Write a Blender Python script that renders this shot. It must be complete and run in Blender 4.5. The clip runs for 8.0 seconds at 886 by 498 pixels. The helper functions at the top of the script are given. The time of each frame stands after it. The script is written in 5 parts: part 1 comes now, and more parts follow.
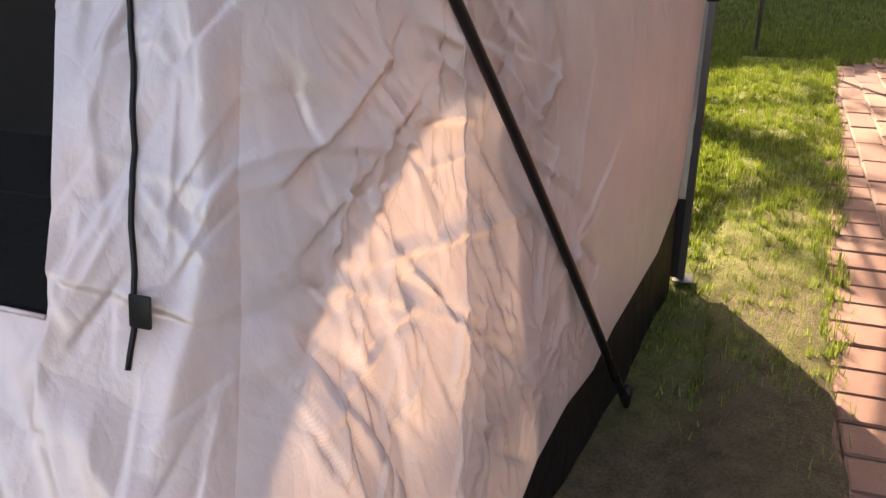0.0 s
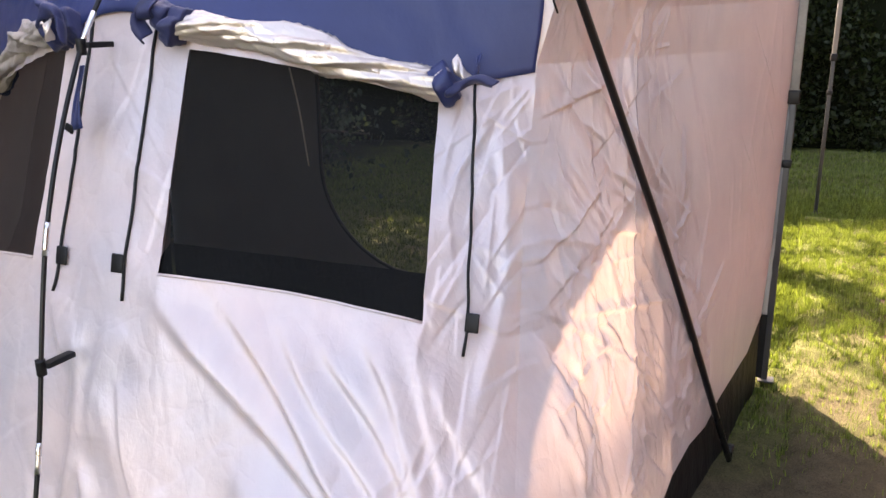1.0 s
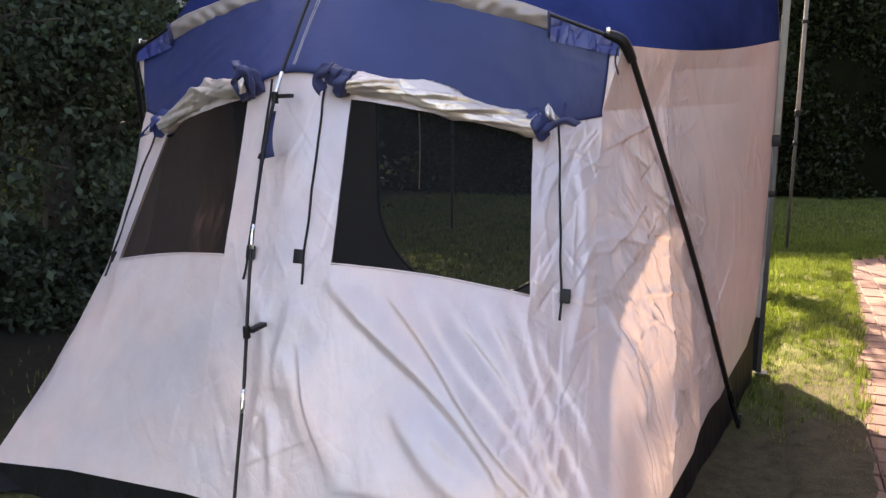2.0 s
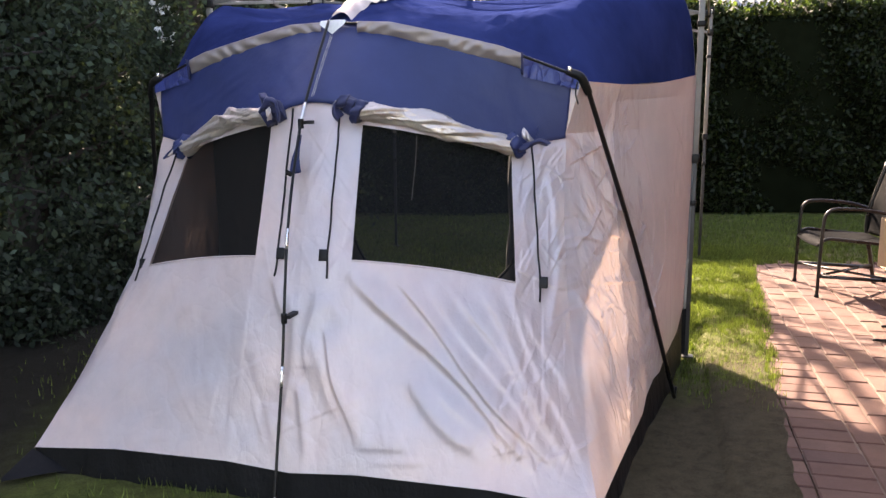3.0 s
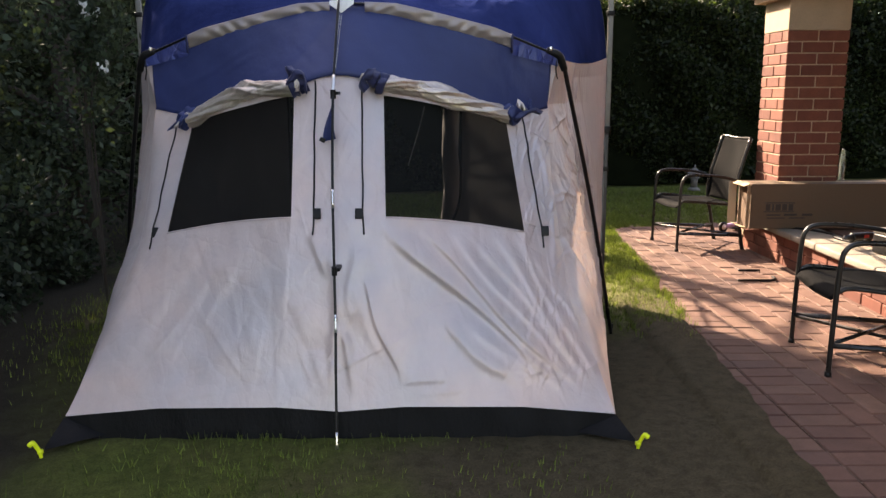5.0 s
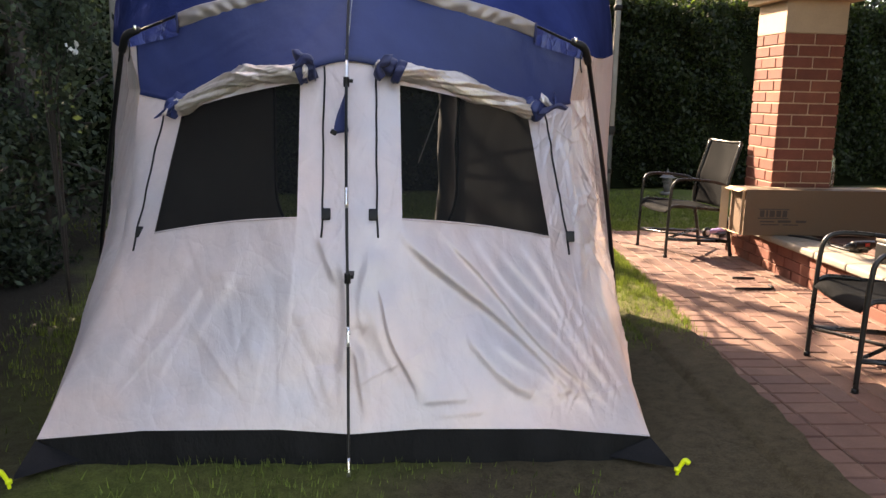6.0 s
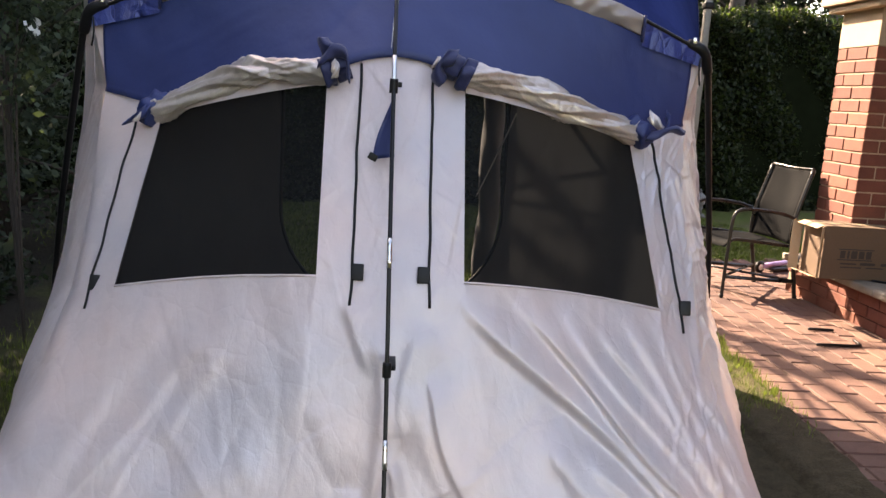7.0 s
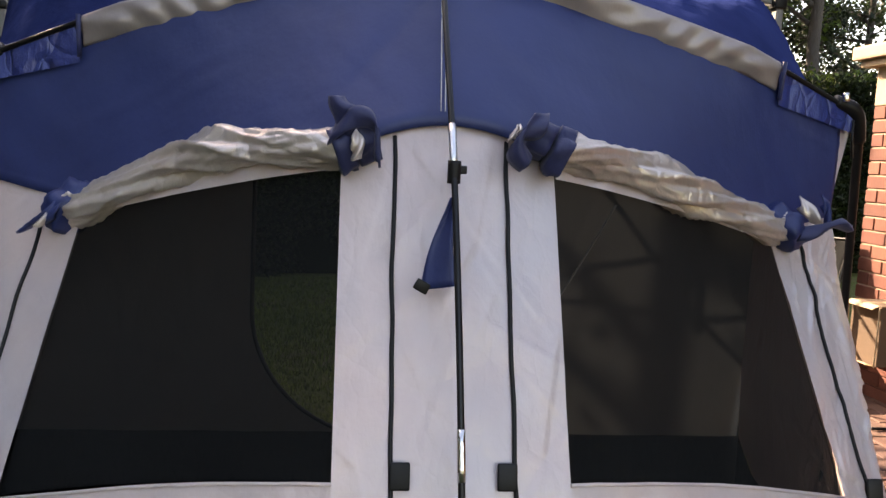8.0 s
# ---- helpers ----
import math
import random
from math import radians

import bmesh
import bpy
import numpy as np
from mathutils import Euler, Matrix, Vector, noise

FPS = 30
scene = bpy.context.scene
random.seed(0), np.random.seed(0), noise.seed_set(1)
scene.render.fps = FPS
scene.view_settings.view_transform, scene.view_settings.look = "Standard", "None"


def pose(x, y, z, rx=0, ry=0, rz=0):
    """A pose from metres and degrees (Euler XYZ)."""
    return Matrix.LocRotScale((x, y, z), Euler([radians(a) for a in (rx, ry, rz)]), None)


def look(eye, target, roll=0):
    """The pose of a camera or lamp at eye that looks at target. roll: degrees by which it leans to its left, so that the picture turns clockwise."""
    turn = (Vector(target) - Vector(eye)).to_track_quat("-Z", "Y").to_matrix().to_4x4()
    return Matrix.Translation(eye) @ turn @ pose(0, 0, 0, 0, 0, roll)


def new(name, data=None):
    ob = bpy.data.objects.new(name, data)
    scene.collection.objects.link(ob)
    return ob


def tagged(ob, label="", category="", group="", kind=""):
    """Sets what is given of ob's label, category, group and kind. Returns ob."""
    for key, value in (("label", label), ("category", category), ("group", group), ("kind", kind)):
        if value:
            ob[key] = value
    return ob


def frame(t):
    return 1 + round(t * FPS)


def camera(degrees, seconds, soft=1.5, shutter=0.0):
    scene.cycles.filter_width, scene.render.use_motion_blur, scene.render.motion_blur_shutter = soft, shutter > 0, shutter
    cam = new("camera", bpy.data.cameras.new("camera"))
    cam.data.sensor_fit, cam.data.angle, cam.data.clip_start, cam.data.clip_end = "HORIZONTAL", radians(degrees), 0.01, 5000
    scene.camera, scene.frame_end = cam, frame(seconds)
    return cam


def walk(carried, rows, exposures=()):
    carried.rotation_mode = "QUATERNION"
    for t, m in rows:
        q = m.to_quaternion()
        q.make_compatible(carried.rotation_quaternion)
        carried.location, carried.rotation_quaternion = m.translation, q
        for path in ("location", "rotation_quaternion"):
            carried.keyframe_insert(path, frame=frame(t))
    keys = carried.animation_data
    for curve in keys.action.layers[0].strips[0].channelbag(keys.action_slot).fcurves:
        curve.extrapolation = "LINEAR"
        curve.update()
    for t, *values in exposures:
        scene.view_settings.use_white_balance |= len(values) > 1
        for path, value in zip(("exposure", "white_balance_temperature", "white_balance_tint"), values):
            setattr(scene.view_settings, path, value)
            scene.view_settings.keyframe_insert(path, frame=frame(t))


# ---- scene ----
cam = camera(56.6, 8.0)
PATH = [
    (0, (0.33, 0.301, 1.255), (0.129, 2.078, 0.36), -1.6),
    (0.5, (0.221, -0.116, 1.332), (-0.058, 1.74, 0.641), -1.9),
    (1, (0.094, -0.531, 1.383), (-0.243, 1.364, 0.841), -0.4),
    (1.5, (-0.029, -0.943, 1.391), (-0.376, 0.974, 0.939), 0.9),
    (1.7, (-0.099, -1.076, 1.387), (-0.422, 0.852, 0.961), 0.5),
    (2.8, (-0.363, -1.738, 1.372), (-0.443, 0.225, 0.998), -0.4),
    (3, (-0.432, -1.837, 1.388), (-0.481, 0.133, 1.044), -0.3),
    (3.3, (-0.588, -1.917, 1.392), (-0.574, 0.061, 1.1), -0.4),
    (3.5, (-0.701, -1.951, 1.391), (-0.633, 0.03, 1.126), -0.4),
    (4, (-0.944, -2.033, 1.383), (-0.678, -0.068, 1.118), -0.0),
    (4.5, (-1.156, -2.152, 1.337), (-0.763, -0.223, 0.988), 0.1),
    (4.7, (-1.235, -2.179, 1.331), (-0.82, -0.258, 0.959), 0.1),
    (5.8, (-1.578, -1.934, 1.307), (-1.024, -0.047, 0.944), 0.3),
    (6, (-1.549, -1.809, 1.291), (-0.981, 0.072, 0.92), 1.3),
    (6.5, (-1.492, -1.393, 1.318), (-0.945, 0.492, 0.935), 4.2),
    (7, (-1.506, -0.888, 1.31), (-0.925, 0.99, 0.943), 3.6),
    (7.5, (-1.467, -0.454, 1.318), (-0.821, 1.417, 1.037), 3.1),
    (7.8, (-1.461, -0.21, 1.351), (-0.8, 1.664, 1.127), 3.0),
    (8, (-1.474, -0.037, 1.349), (-0.8, 1.833, 1.125), 2.9),
]
walk(cam, [(t, look(eye, target, roll)) for t, eye, target, roll in PATH], [(0, 2.98, 9000, 22), (0.5, 3.3, 9000, 24), (1.0, 3.45, 8700, 26), (1.5, 3.1, 8300, 24), (3.0, 2.95, 8000, 24), (3.5, 2.65, 7500, 25), (4.0, 2.38, 7900, 22), (4.5, 2.35, 8200, 20), (6.0, 2.78, 8700, 20), (6.5, 2.9, 8600, 21), (7.0, 2.8, 8500, 21), (7.5, 2.85, 8500, 20), (8.0, 2.65, 8900, 20)])
# ---------------------------------------------------------------- light
SUN_AZ, SUN_EL = 22.0, 33.0            # degrees left of +y, degrees above the horizon
sun_to = Vector((-math.sin(radians(SUN_AZ)) * math.cos(radians(SUN_EL)), math.cos(radians(SUN_AZ)) * math.cos(radians(SUN_EL)), math.sin(radians(SUN_EL))))
world = bpy.data.worlds.new("sky")
scene.world = world
world.use_nodes = True
sky = world.node_tree.nodes.new("ShaderNodeTexSky")
sky.sky_type, sky.sun_disc = "NISHITA", False
sky.sun_elevation, sky.sun_rotation = radians(SUN_EL), radians(-SUN_AZ)
sky.dust_density = 2.0
world.node_tree.nodes["Background"].inputs["Strength"].default_value = 0.13
world.node_tree.links.new(sky.outputs[0], world.node_tree.nodes["Background"].inputs["Color"])
sun_data = bpy.data.lights.new("sun", "SUN")
sun_data.energy, sun_data.angle, sun_data.color = 4.6, radians(0.5), (1.0, 0.93, 0.82)
sun = new("sun", sun_data)
sun.matrix_world = look((0, 0, 20), Vector((0, 0, 20)) - sun_to)


# ---------------------------------------------------------------- materials
def material(name):
    m = bpy.data.materials.new(name)
    m.use_nodes = True
    return m, m.node_tree.nodes, m.node_tree.links, m.node_tree.nodes["Principled BSDF"]


def ramp(nodes, links, source, stops):
    r = nodes.new("ShaderNodeValToRGB")
    while len(r.color_ramp.elements) < len(stops):
        r.color_ramp.elements.new(0.5)
    for e, (p, col) in zip(r.color_ramp.elements, stops):
        e.position, e.color = p, (*col, 1)
    links.new(source, r.inputs[0])
    return r.outputs[0]


def noise_node(nodes, links, scale, detail=4, coords="Object", stretch=(1, 1, 1), rough=0.55):
    tc, mp, n = nodes.new("ShaderNodeTexCoord"), nodes.new("ShaderNodeMapping"), nodes.new("ShaderNodeTexNoise")
    mp.inputs["Scale"].default_value = stretch
    n.inputs["Scale"].default_value, n.inputs["Detail"].default_value, n.inputs["Roughness"].default_value = scale, detail, rough
    links.new(tc.outputs[coords], mp.inputs[0])
    links.new(mp.outputs[0], n.inputs["Vector"])
    return n


def mul(nodes, links, a, b, kind="MULTIPLY", fac=1.0):
    mx = nodes.new("ShaderNodeMix")
    mx.data_type, mx.blend_type = "RGBA", kind
    mx.inputs[0].default_value = fac
    links.new(a, mx.inputs[6])
    links.new(b, mx.inputs[7])
    return mx.outputs[2]


def bump(nodes, links, shader, heights):
    prev = None
    for src, strength, dist in heights:
        b = nodes.new("ShaderNodeBump")
        b.inputs["Strength"].default_value, b.inputs["Distance"].default_value = strength, dist
        links.new(src, b.inputs["Height"])
        if prev:
            links.new(prev, b.inputs["Normal"])
        prev = b.outputs[0]
    links.new(prev, shader.inputs["Normal"])
    return prev


def basic(name, col, rough=0.5, metal=0.0, var=0.25, scale=8, fine=120, bumpy=0.15, dist=0.002, stretch=(1, 1, 1), gloss=0.5):
    """Plain coated or painted surface with two scales of variation."""
    m, n, l, p = material(name)
    a, b = noise_node(n, l, scale, 5, stretch=stretch), noise_node(n, l, fine, 3, stretch=stretch)
    c1 = ramp(n, l, a.outputs[0], [(0.3, [c * (1 - var) for c in col]), (0.7, [min(1, c * (1 + var)) for c in col])])
    c2 = ramp(n, l, b.outputs[0], [(0.3, (0.85, 0.85, 0.85)), (0.7, (1, 1, 1))])
    l.new(mul(n, l, c1, c2), p.inputs["Base Color"])
    rr = ramp(n, l, a.outputs[0], [(0.25, [max(0.05, rough - 0.1)] * 3), (0.75, [min(1, rough + 0.12)] * 3)])
    l.new(rr, p.inputs["Roughness"])
    p.inputs["Metallic"].default_value, p.inputs["Specular IOR Level"].default_value = metal, gloss
    bump(n, l, p, [(b.outputs[0], bumpy, dist)])
    return m


def cloth(name, col, through_col, share, rough=0.5, var=0.1, crease=0.35, sheen=0.3, weave=900, metal=0.0, gloss=0.5, facets=0.0, tint=0.0):
    """Thin coated nylon: part of the light passes through it."""
    m, n, l, p = material(name)
    big, mid, small = noise_node(n, l, 2.2, 4), noise_node(n, l, 14, 5, stretch=(1, 1, 0.6)), noise_node(n, l, 42, 4, stretch=(1, 1, 0.45), rough=0.7)
    fine = noise_node(n, l, weave, 1)
    cool, warm = (1 - tint, 1, 1 + 0.9 * tint), (1 + tint, 1, 1 - 0.6 * tint)       # reflections painted into the colour, cooler here and warmer there
    c1 = ramp(n, l, big.outputs[0], [(0.34, [c * (1 - var) * k for c, k in zip(col, cool)]), (0.66, [min(1, c * (1 + var) * k) for c, k in zip(col, warm)])])
    c2 = ramp(n, l, mid.outputs[0], [(0.35, (0.93, 0.92, 0.93)), (0.65, (1, 1, 1))])
    base = mul(n, l, c1, c2)
    l.new(base, p.inputs["Base Color"])
    p.inputs["Roughness"].default_value, p.inputs["Metallic"].default_value = rough, metal
    p.inputs["Sheen Weight"].default_value, p.inputs["Specular IOR Level"].default_value = sheen * 0.3, gloss
    heights = [(mid.outputs[0], crease, 0.012), (small.outputs[0], crease * 0.7, 0.004), (fine.outputs[0], 0.08, 0.0006)]
    if facets:
        for size, deep in ((7.0, 0.030), (19.0, 0.010)):
            warp, tc, mx, vo = noise_node(n, l, size * 0.6, 3), n.new("ShaderNodeTexCoord"), n.new("ShaderNodeMix"), n.new("ShaderNodeTexVoronoi")
            mx.data_type, mx.inputs[0].default_value = "VECTOR", 0.10 * 7 / size
            l.new(tc.outputs["Object"], mx.inputs[4])
            l.new(warp.outputs["Color"], mx.inputs[5])
            vo.feature, vo.inputs["Scale"].default_value = "DISTANCE_TO_EDGE", size
            flat = n.new("ShaderNodeMapping")
            flat.inputs["Scale"].default_value = (1, 1, 0.5)
            l.new(mx.outputs[1], flat.inputs[0])
            l.new(flat.outputs[0], vo.inputs["Vector"])
            heights.append((ramp(n, l, vo.outputs["Distance"], [(0.0, (0, 0, 0)), (0.06, (0.45, 0.45, 0.45)), (0.35, (1, 1, 1))]), facets, deep))
    nrm = bump(n, l, p, heights)
    tr, mix = n.new("ShaderNodeBsdfTranslucent"), n.new("ShaderNodeMixShader")
    tr.inputs["Color"].default_value = (*through_col, 1)
    l.new(nrm, tr.inputs["Normal"])
    mix.inputs[0].default_value = share
    l.new(p.outputs[0], mix.inputs[1])
    l.new(tr.outputs[0], mix.inputs[2])
    l.new(mix.outputs[0], n["Material Output"].inputs["Surface"])
    return m


def net(name, col, clear):
    """Insect mesh: a dark weave with a share of open holes."""
    m, n, l, p = material(name)
    a = noise_node(n, l, 3.0, 4)
    l.new(ramp(n, l, a.outputs[0], [(0.3, [c * 0.7 for c in col]), (0.7, [c * 1.3 for c in col])]), p.inputs["Base Color"])
    p.inputs["Roughness"].default_value = 0.8
    p.inputs["Specular IOR Level"].default_value = 0.15
    tr, mix = n.new("ShaderNodeBsdfTransparent"), n.new("ShaderNodeMixShader")
    mix.inputs[0].default_value = clear
    l.new(p.outputs[0], mix.inputs[1])
    l.new(tr.outputs[0], mix.inputs[2])
    l.new(mix.outputs[0], n["Material Output"].inputs["Surface"])
    return m


def leafy(name, dark, light, share=0.35, rough=0.55):
    m, n, l, p = material(name)
    g = n.new("ShaderNodeNewGeometry")
    big = noise_node(n, l, 0.9, 3)
    c1 = ramp(n, l, g.outputs["Random Per Island"], [(0.0, dark), (0.6, [(a + b) / 2 for a, b in zip(dark, light)]), (1.0, light)])
    c2 = ramp(n, l, big.outputs[0], [(0.3, (0.6, 0.65, 0.6)), (0.7, (1, 1, 1))])
    c = mul(n, l, c1, c2)
    l.new(c, p.inputs["Base Color"])
    p.inputs["Roughness"].default_value, p.inputs["Specular IOR Level"].default_value = rough, 0.2
    tr, mix = n.new("ShaderNodeBsdfTranslucent"), n.new("ShaderNodeMixShader")
    bright = n.new("ShaderNodeMix")
    bright.data_type, bright.blend_type = "RGBA", "MULTIPLY"
    bright.inputs[0].default_value = 1.0
    bright.inputs[7].default_value = (1.5, 1.6, 0.75, 1)
    l.new(c, bright.inputs[6])
    l.new(bright.outputs[2], tr.inputs["Color"])
    mix.inputs[0].default_value = share
    l.new(p.outputs[0], mix.inputs[1])
    l.new(tr.outputs[0], mix.inputs[2])
    l.new(mix.outputs[0], n["Material Output"].inputs["Surface"])
    return m


def fired_clay(name, cols, per_object, scale=9, stain=0.75):
    """Bricks and pavers: each piece its own tone, with blotches and grit."""
    m, n, l, p = material(name)
    src = n.new("ShaderNodeObjectInfo").outputs["Random"] if per_object else n.new("ShaderNodeNewGeometry").outputs["Random Per Island"]
    k = len(cols)
    c0 = ramp(n, l, src, [(i / (k - 1), c) for i, c in enumerate(cols)])
    a, b = noise_node(n, l, scale, 5, "Object"), noise_node(n, l, 260, 3)
    geo = n.new("ShaderNodeNewGeometry")
    l.new(geo.outputs["Position"], a.inputs["Vector"])
    l.new(geo.outputs["Position"], b.inputs["Vector"])
    c1 = ramp(n, l, a.outputs[0], [(0.3, (stain, stain * 0.97, stain * 0.95)), (0.65, (1, 1, 1))])
    c2 = ramp(n, l, b.outputs[0], [(0.35, (0.75, 0.74, 0.73)), (0.6, (1, 1, 1))])
    l.new(mul(n, l, mul(n, l, c0, c1), c2), p.inputs["Base Color"])
    p.inputs["Roughness"].default_value = 0.85
    bump(n, l, p, [(a.outputs[0], 0.2, 0.006), (b.outputs[0], 0.35, 0.002)])
    return m


CLOTH = cloth("silver_beige_nylon", (0.60, 0.505, 0.485), (0.66, 0.50, 0.43), 0.115, rough=0.34, var=0.05, crease=0.3, facets=0.07, metal=0.15, tint=0.08)
CLOTH_TRIM = cloth("grey_beige_trim", (0.32, 0.27, 0.25), (0.45, 0.38, 0.33), 0.12, rough=0.38, metal=0.25)
# side wall nylon: darker and pinker because its shade is put into the colour
CLOTH_SIDE = cloth("shaded_beige_nylon", (0.435, 0.345, 0.325), (0.55, 0.43, 0.39), 0.06, rough=0.42, var=0.06, crease=0.3, metal=0.05, tint=0.04)
SILVER = cloth("silver_lining", (0.62, 0.535, 0.475), (0.6, 0.5, 0.42), 0.05, rough=0.32, metal=0.6, crease=0.5, facets=0.14)
BLUE = cloth("royal_blue_nylon", (0.013, 0.026, 0.105), (0.02, 0.04, 0.28), 0.08, rough=0.5, var=0.15, crease=0.25, sheen=0.0)
BLUE_SHINY = cloth("shiny_blue_nylon", (0.030, 0.048, 0.19), (0.02, 0.045, 0.32), 0.10, rough=0.28, var=0.2, crease=1.0, sheen=0.0, facets=0.5)
BLUE_ROOF = cloth("blue_roof_nylon", (0.019, 0.030, 0.100), (0.012, 0.025, 0.2), 0.05, rough=0.8, var=0.25, crease=0.8, sheen=0.0, gloss=0.0)
NAVY = cloth("navy_webbing", (0.012, 0.018, 0.075), (0.01, 0.02, 0.1), 0.05, rough=0.6)
SKIRT = cloth("black_groundsheet", (0.006, 0.006, 0.0065), (0.004, 0.004, 0.004), 0.02, rough=0.6, crease=0.8, gloss=0.15, sheen=0.0)
NET = net("insect_mesh", (0.005, 0.0056, 0.0058), 0.28)
# dark grey, not beige: the tent's dim inside is put into this colour
CLOTH_BACK = cloth("dim_back_nylon", (0.13, 0.135, 0.135), (0.30, 0.33, 0.34), 0.02, rough=0.6)
BLACK = basic("black_plastic", (0.005, 0.005, 0.0055), 0.45, gloss=0.25)
POLE = basic("black_fibreglass", (0.005, 0.005, 0.0055), 0.35, fine=400, gloss=0.3)
STEEL = basic("polished_ferrule", (0.75, 0.74, 0.72), 0.25, 1.0, 0.1)
GREY_STEEL = basic("grey_powder_coat", (0.20, 0.19, 0.17), 0.5, 0.3)
DARK_STEEL = basic("dark_powder_coat", (0.03, 0.03, 0.032), 0.4, 0.2)
NEON = basic("neon_yellow_plastic", (0.75, 0.85, 0.02), 0.5, var=0.1)
STRING = basic("white_cord", (0.7, 0.68, 0.62), 0.8)
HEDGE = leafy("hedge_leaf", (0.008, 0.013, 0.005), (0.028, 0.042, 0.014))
DARK_LEAF = leafy("conifer_leaf", (0.024, 0.033, 0.025), (0.080, 0.108, 0.072), 0.2, 0.9)
SHRUB_LEAF = leafy("shrub_leaf", (0.014, 0.022, 0.016), (0.05, 0.07, 0.045), 0.25)
TREE_LEAF = leafy("tree_leaf", (0.03, 0.05, 0.015), (0.10, 0.14, 0.04), 0.4)
GRASS = leafy("grass_blade", (0.040, 0.052, 0.015), (0.235, 0.295, 0.078), 0.30, 0.7)
BARK = basic("bark", (0.045, 0.036, 0.030), 0.9, 0, 0.45, 5, 40, 0.9, 0.02, (1, 1, 0.25))
HEDGE_SHADE = basic("hedge_inner_shade", (0.006, 0.008, 0.004), 0.95, gloss=0.0)
BRICK = fired_clay("red_brick", [(0.125, 0.035, 0.021), (0.175, 0.052, 0.029), (0.15, 0.041, 0.026), (0.20, 0.065, 0.036)], True)
PAVER = fired_clay("paver", [(0.098, 0.045, 0.032), (0.132, 0.063, 0.044), (0.110, 0.052, 0.037), (0.165, 0.088, 0.060), (0.095, 0.047, 0.037)], True)
PAVER_FAR = fired_clay("paver_rest", [(0.098, 0.045, 0.032), (0.132, 0.063, 0.044), (0.110, 0.052, 0.037), (0.165, 0.088, 0.060), (0.095, 0.047, 0.037)], False)
MORTAR = basic("mortar", (0.36, 0.25, 0.17), 0.9, 0, 0.2, 10, 200, 0.5, 0.003)
SAND = basic("joint_sand", (0.15, 0.105, 0.075), 0.95, 0, 0.35, 10, 150, 0.6, 0.004)
RENDER = basic("cream_render", (0.36, 0.27, 0.18), 0.85, 0, 0.1, 5, 160, 0.4, 0.003)
COPING = basic("concrete_coping", (0.22, 0.19, 0.15), 0.8, 0, 0.2, 7, 120, 0.4, 0.003)
WHITE = basic("white_paint", (0.78, 0.77, 0.74), 0.5, 0, 0.06)
CARD = basic("cardboard", (0.10, 0.059, 0.033), 0.8, 0, 0.08, 4, 90, 0.15, 0.001)
CARD_PALE = basic("cardboard_inside", (0.36, 0.26, 0.16), 0.8, 0, 0.08, 4, 90, 0.15, 0.001)
INK = basic("dark_print", (0.030, 0.018, 0.012), 0.7)
SLING = basic("black_sling_weave", (0.004, 0.0045, 0.005), 0.8, 0, 0.15, 6, 700, 0.5, 0.0015, gloss=0.04)
TUBE = basic("bronze_black_tube", (0.016, 0.015, 0.014), 0.3, 0.3)
ZINC = basic("corrugated_zinc", (0.20, 0.20, 0.21), 0.55, 0.2, 0.15)
LILAC = basic("lilac_paint", (0.50, 0.36, 0.62), 0.35)
STONE = basic("garden_stone", (0.13, 0.125, 0.115), 0.9, 0, 0.3, 9, 90, 0.6, 0.006)


WORN_SHADE = ((0.75, 0.70, 0.0), (2.0, 1.9, 1.0))          # middle and half size of the worn track, which also paints the tent's shade
BARE_SHADE_X = -1.95                                        # the lawn gives way on this side to litter painted dark for shade


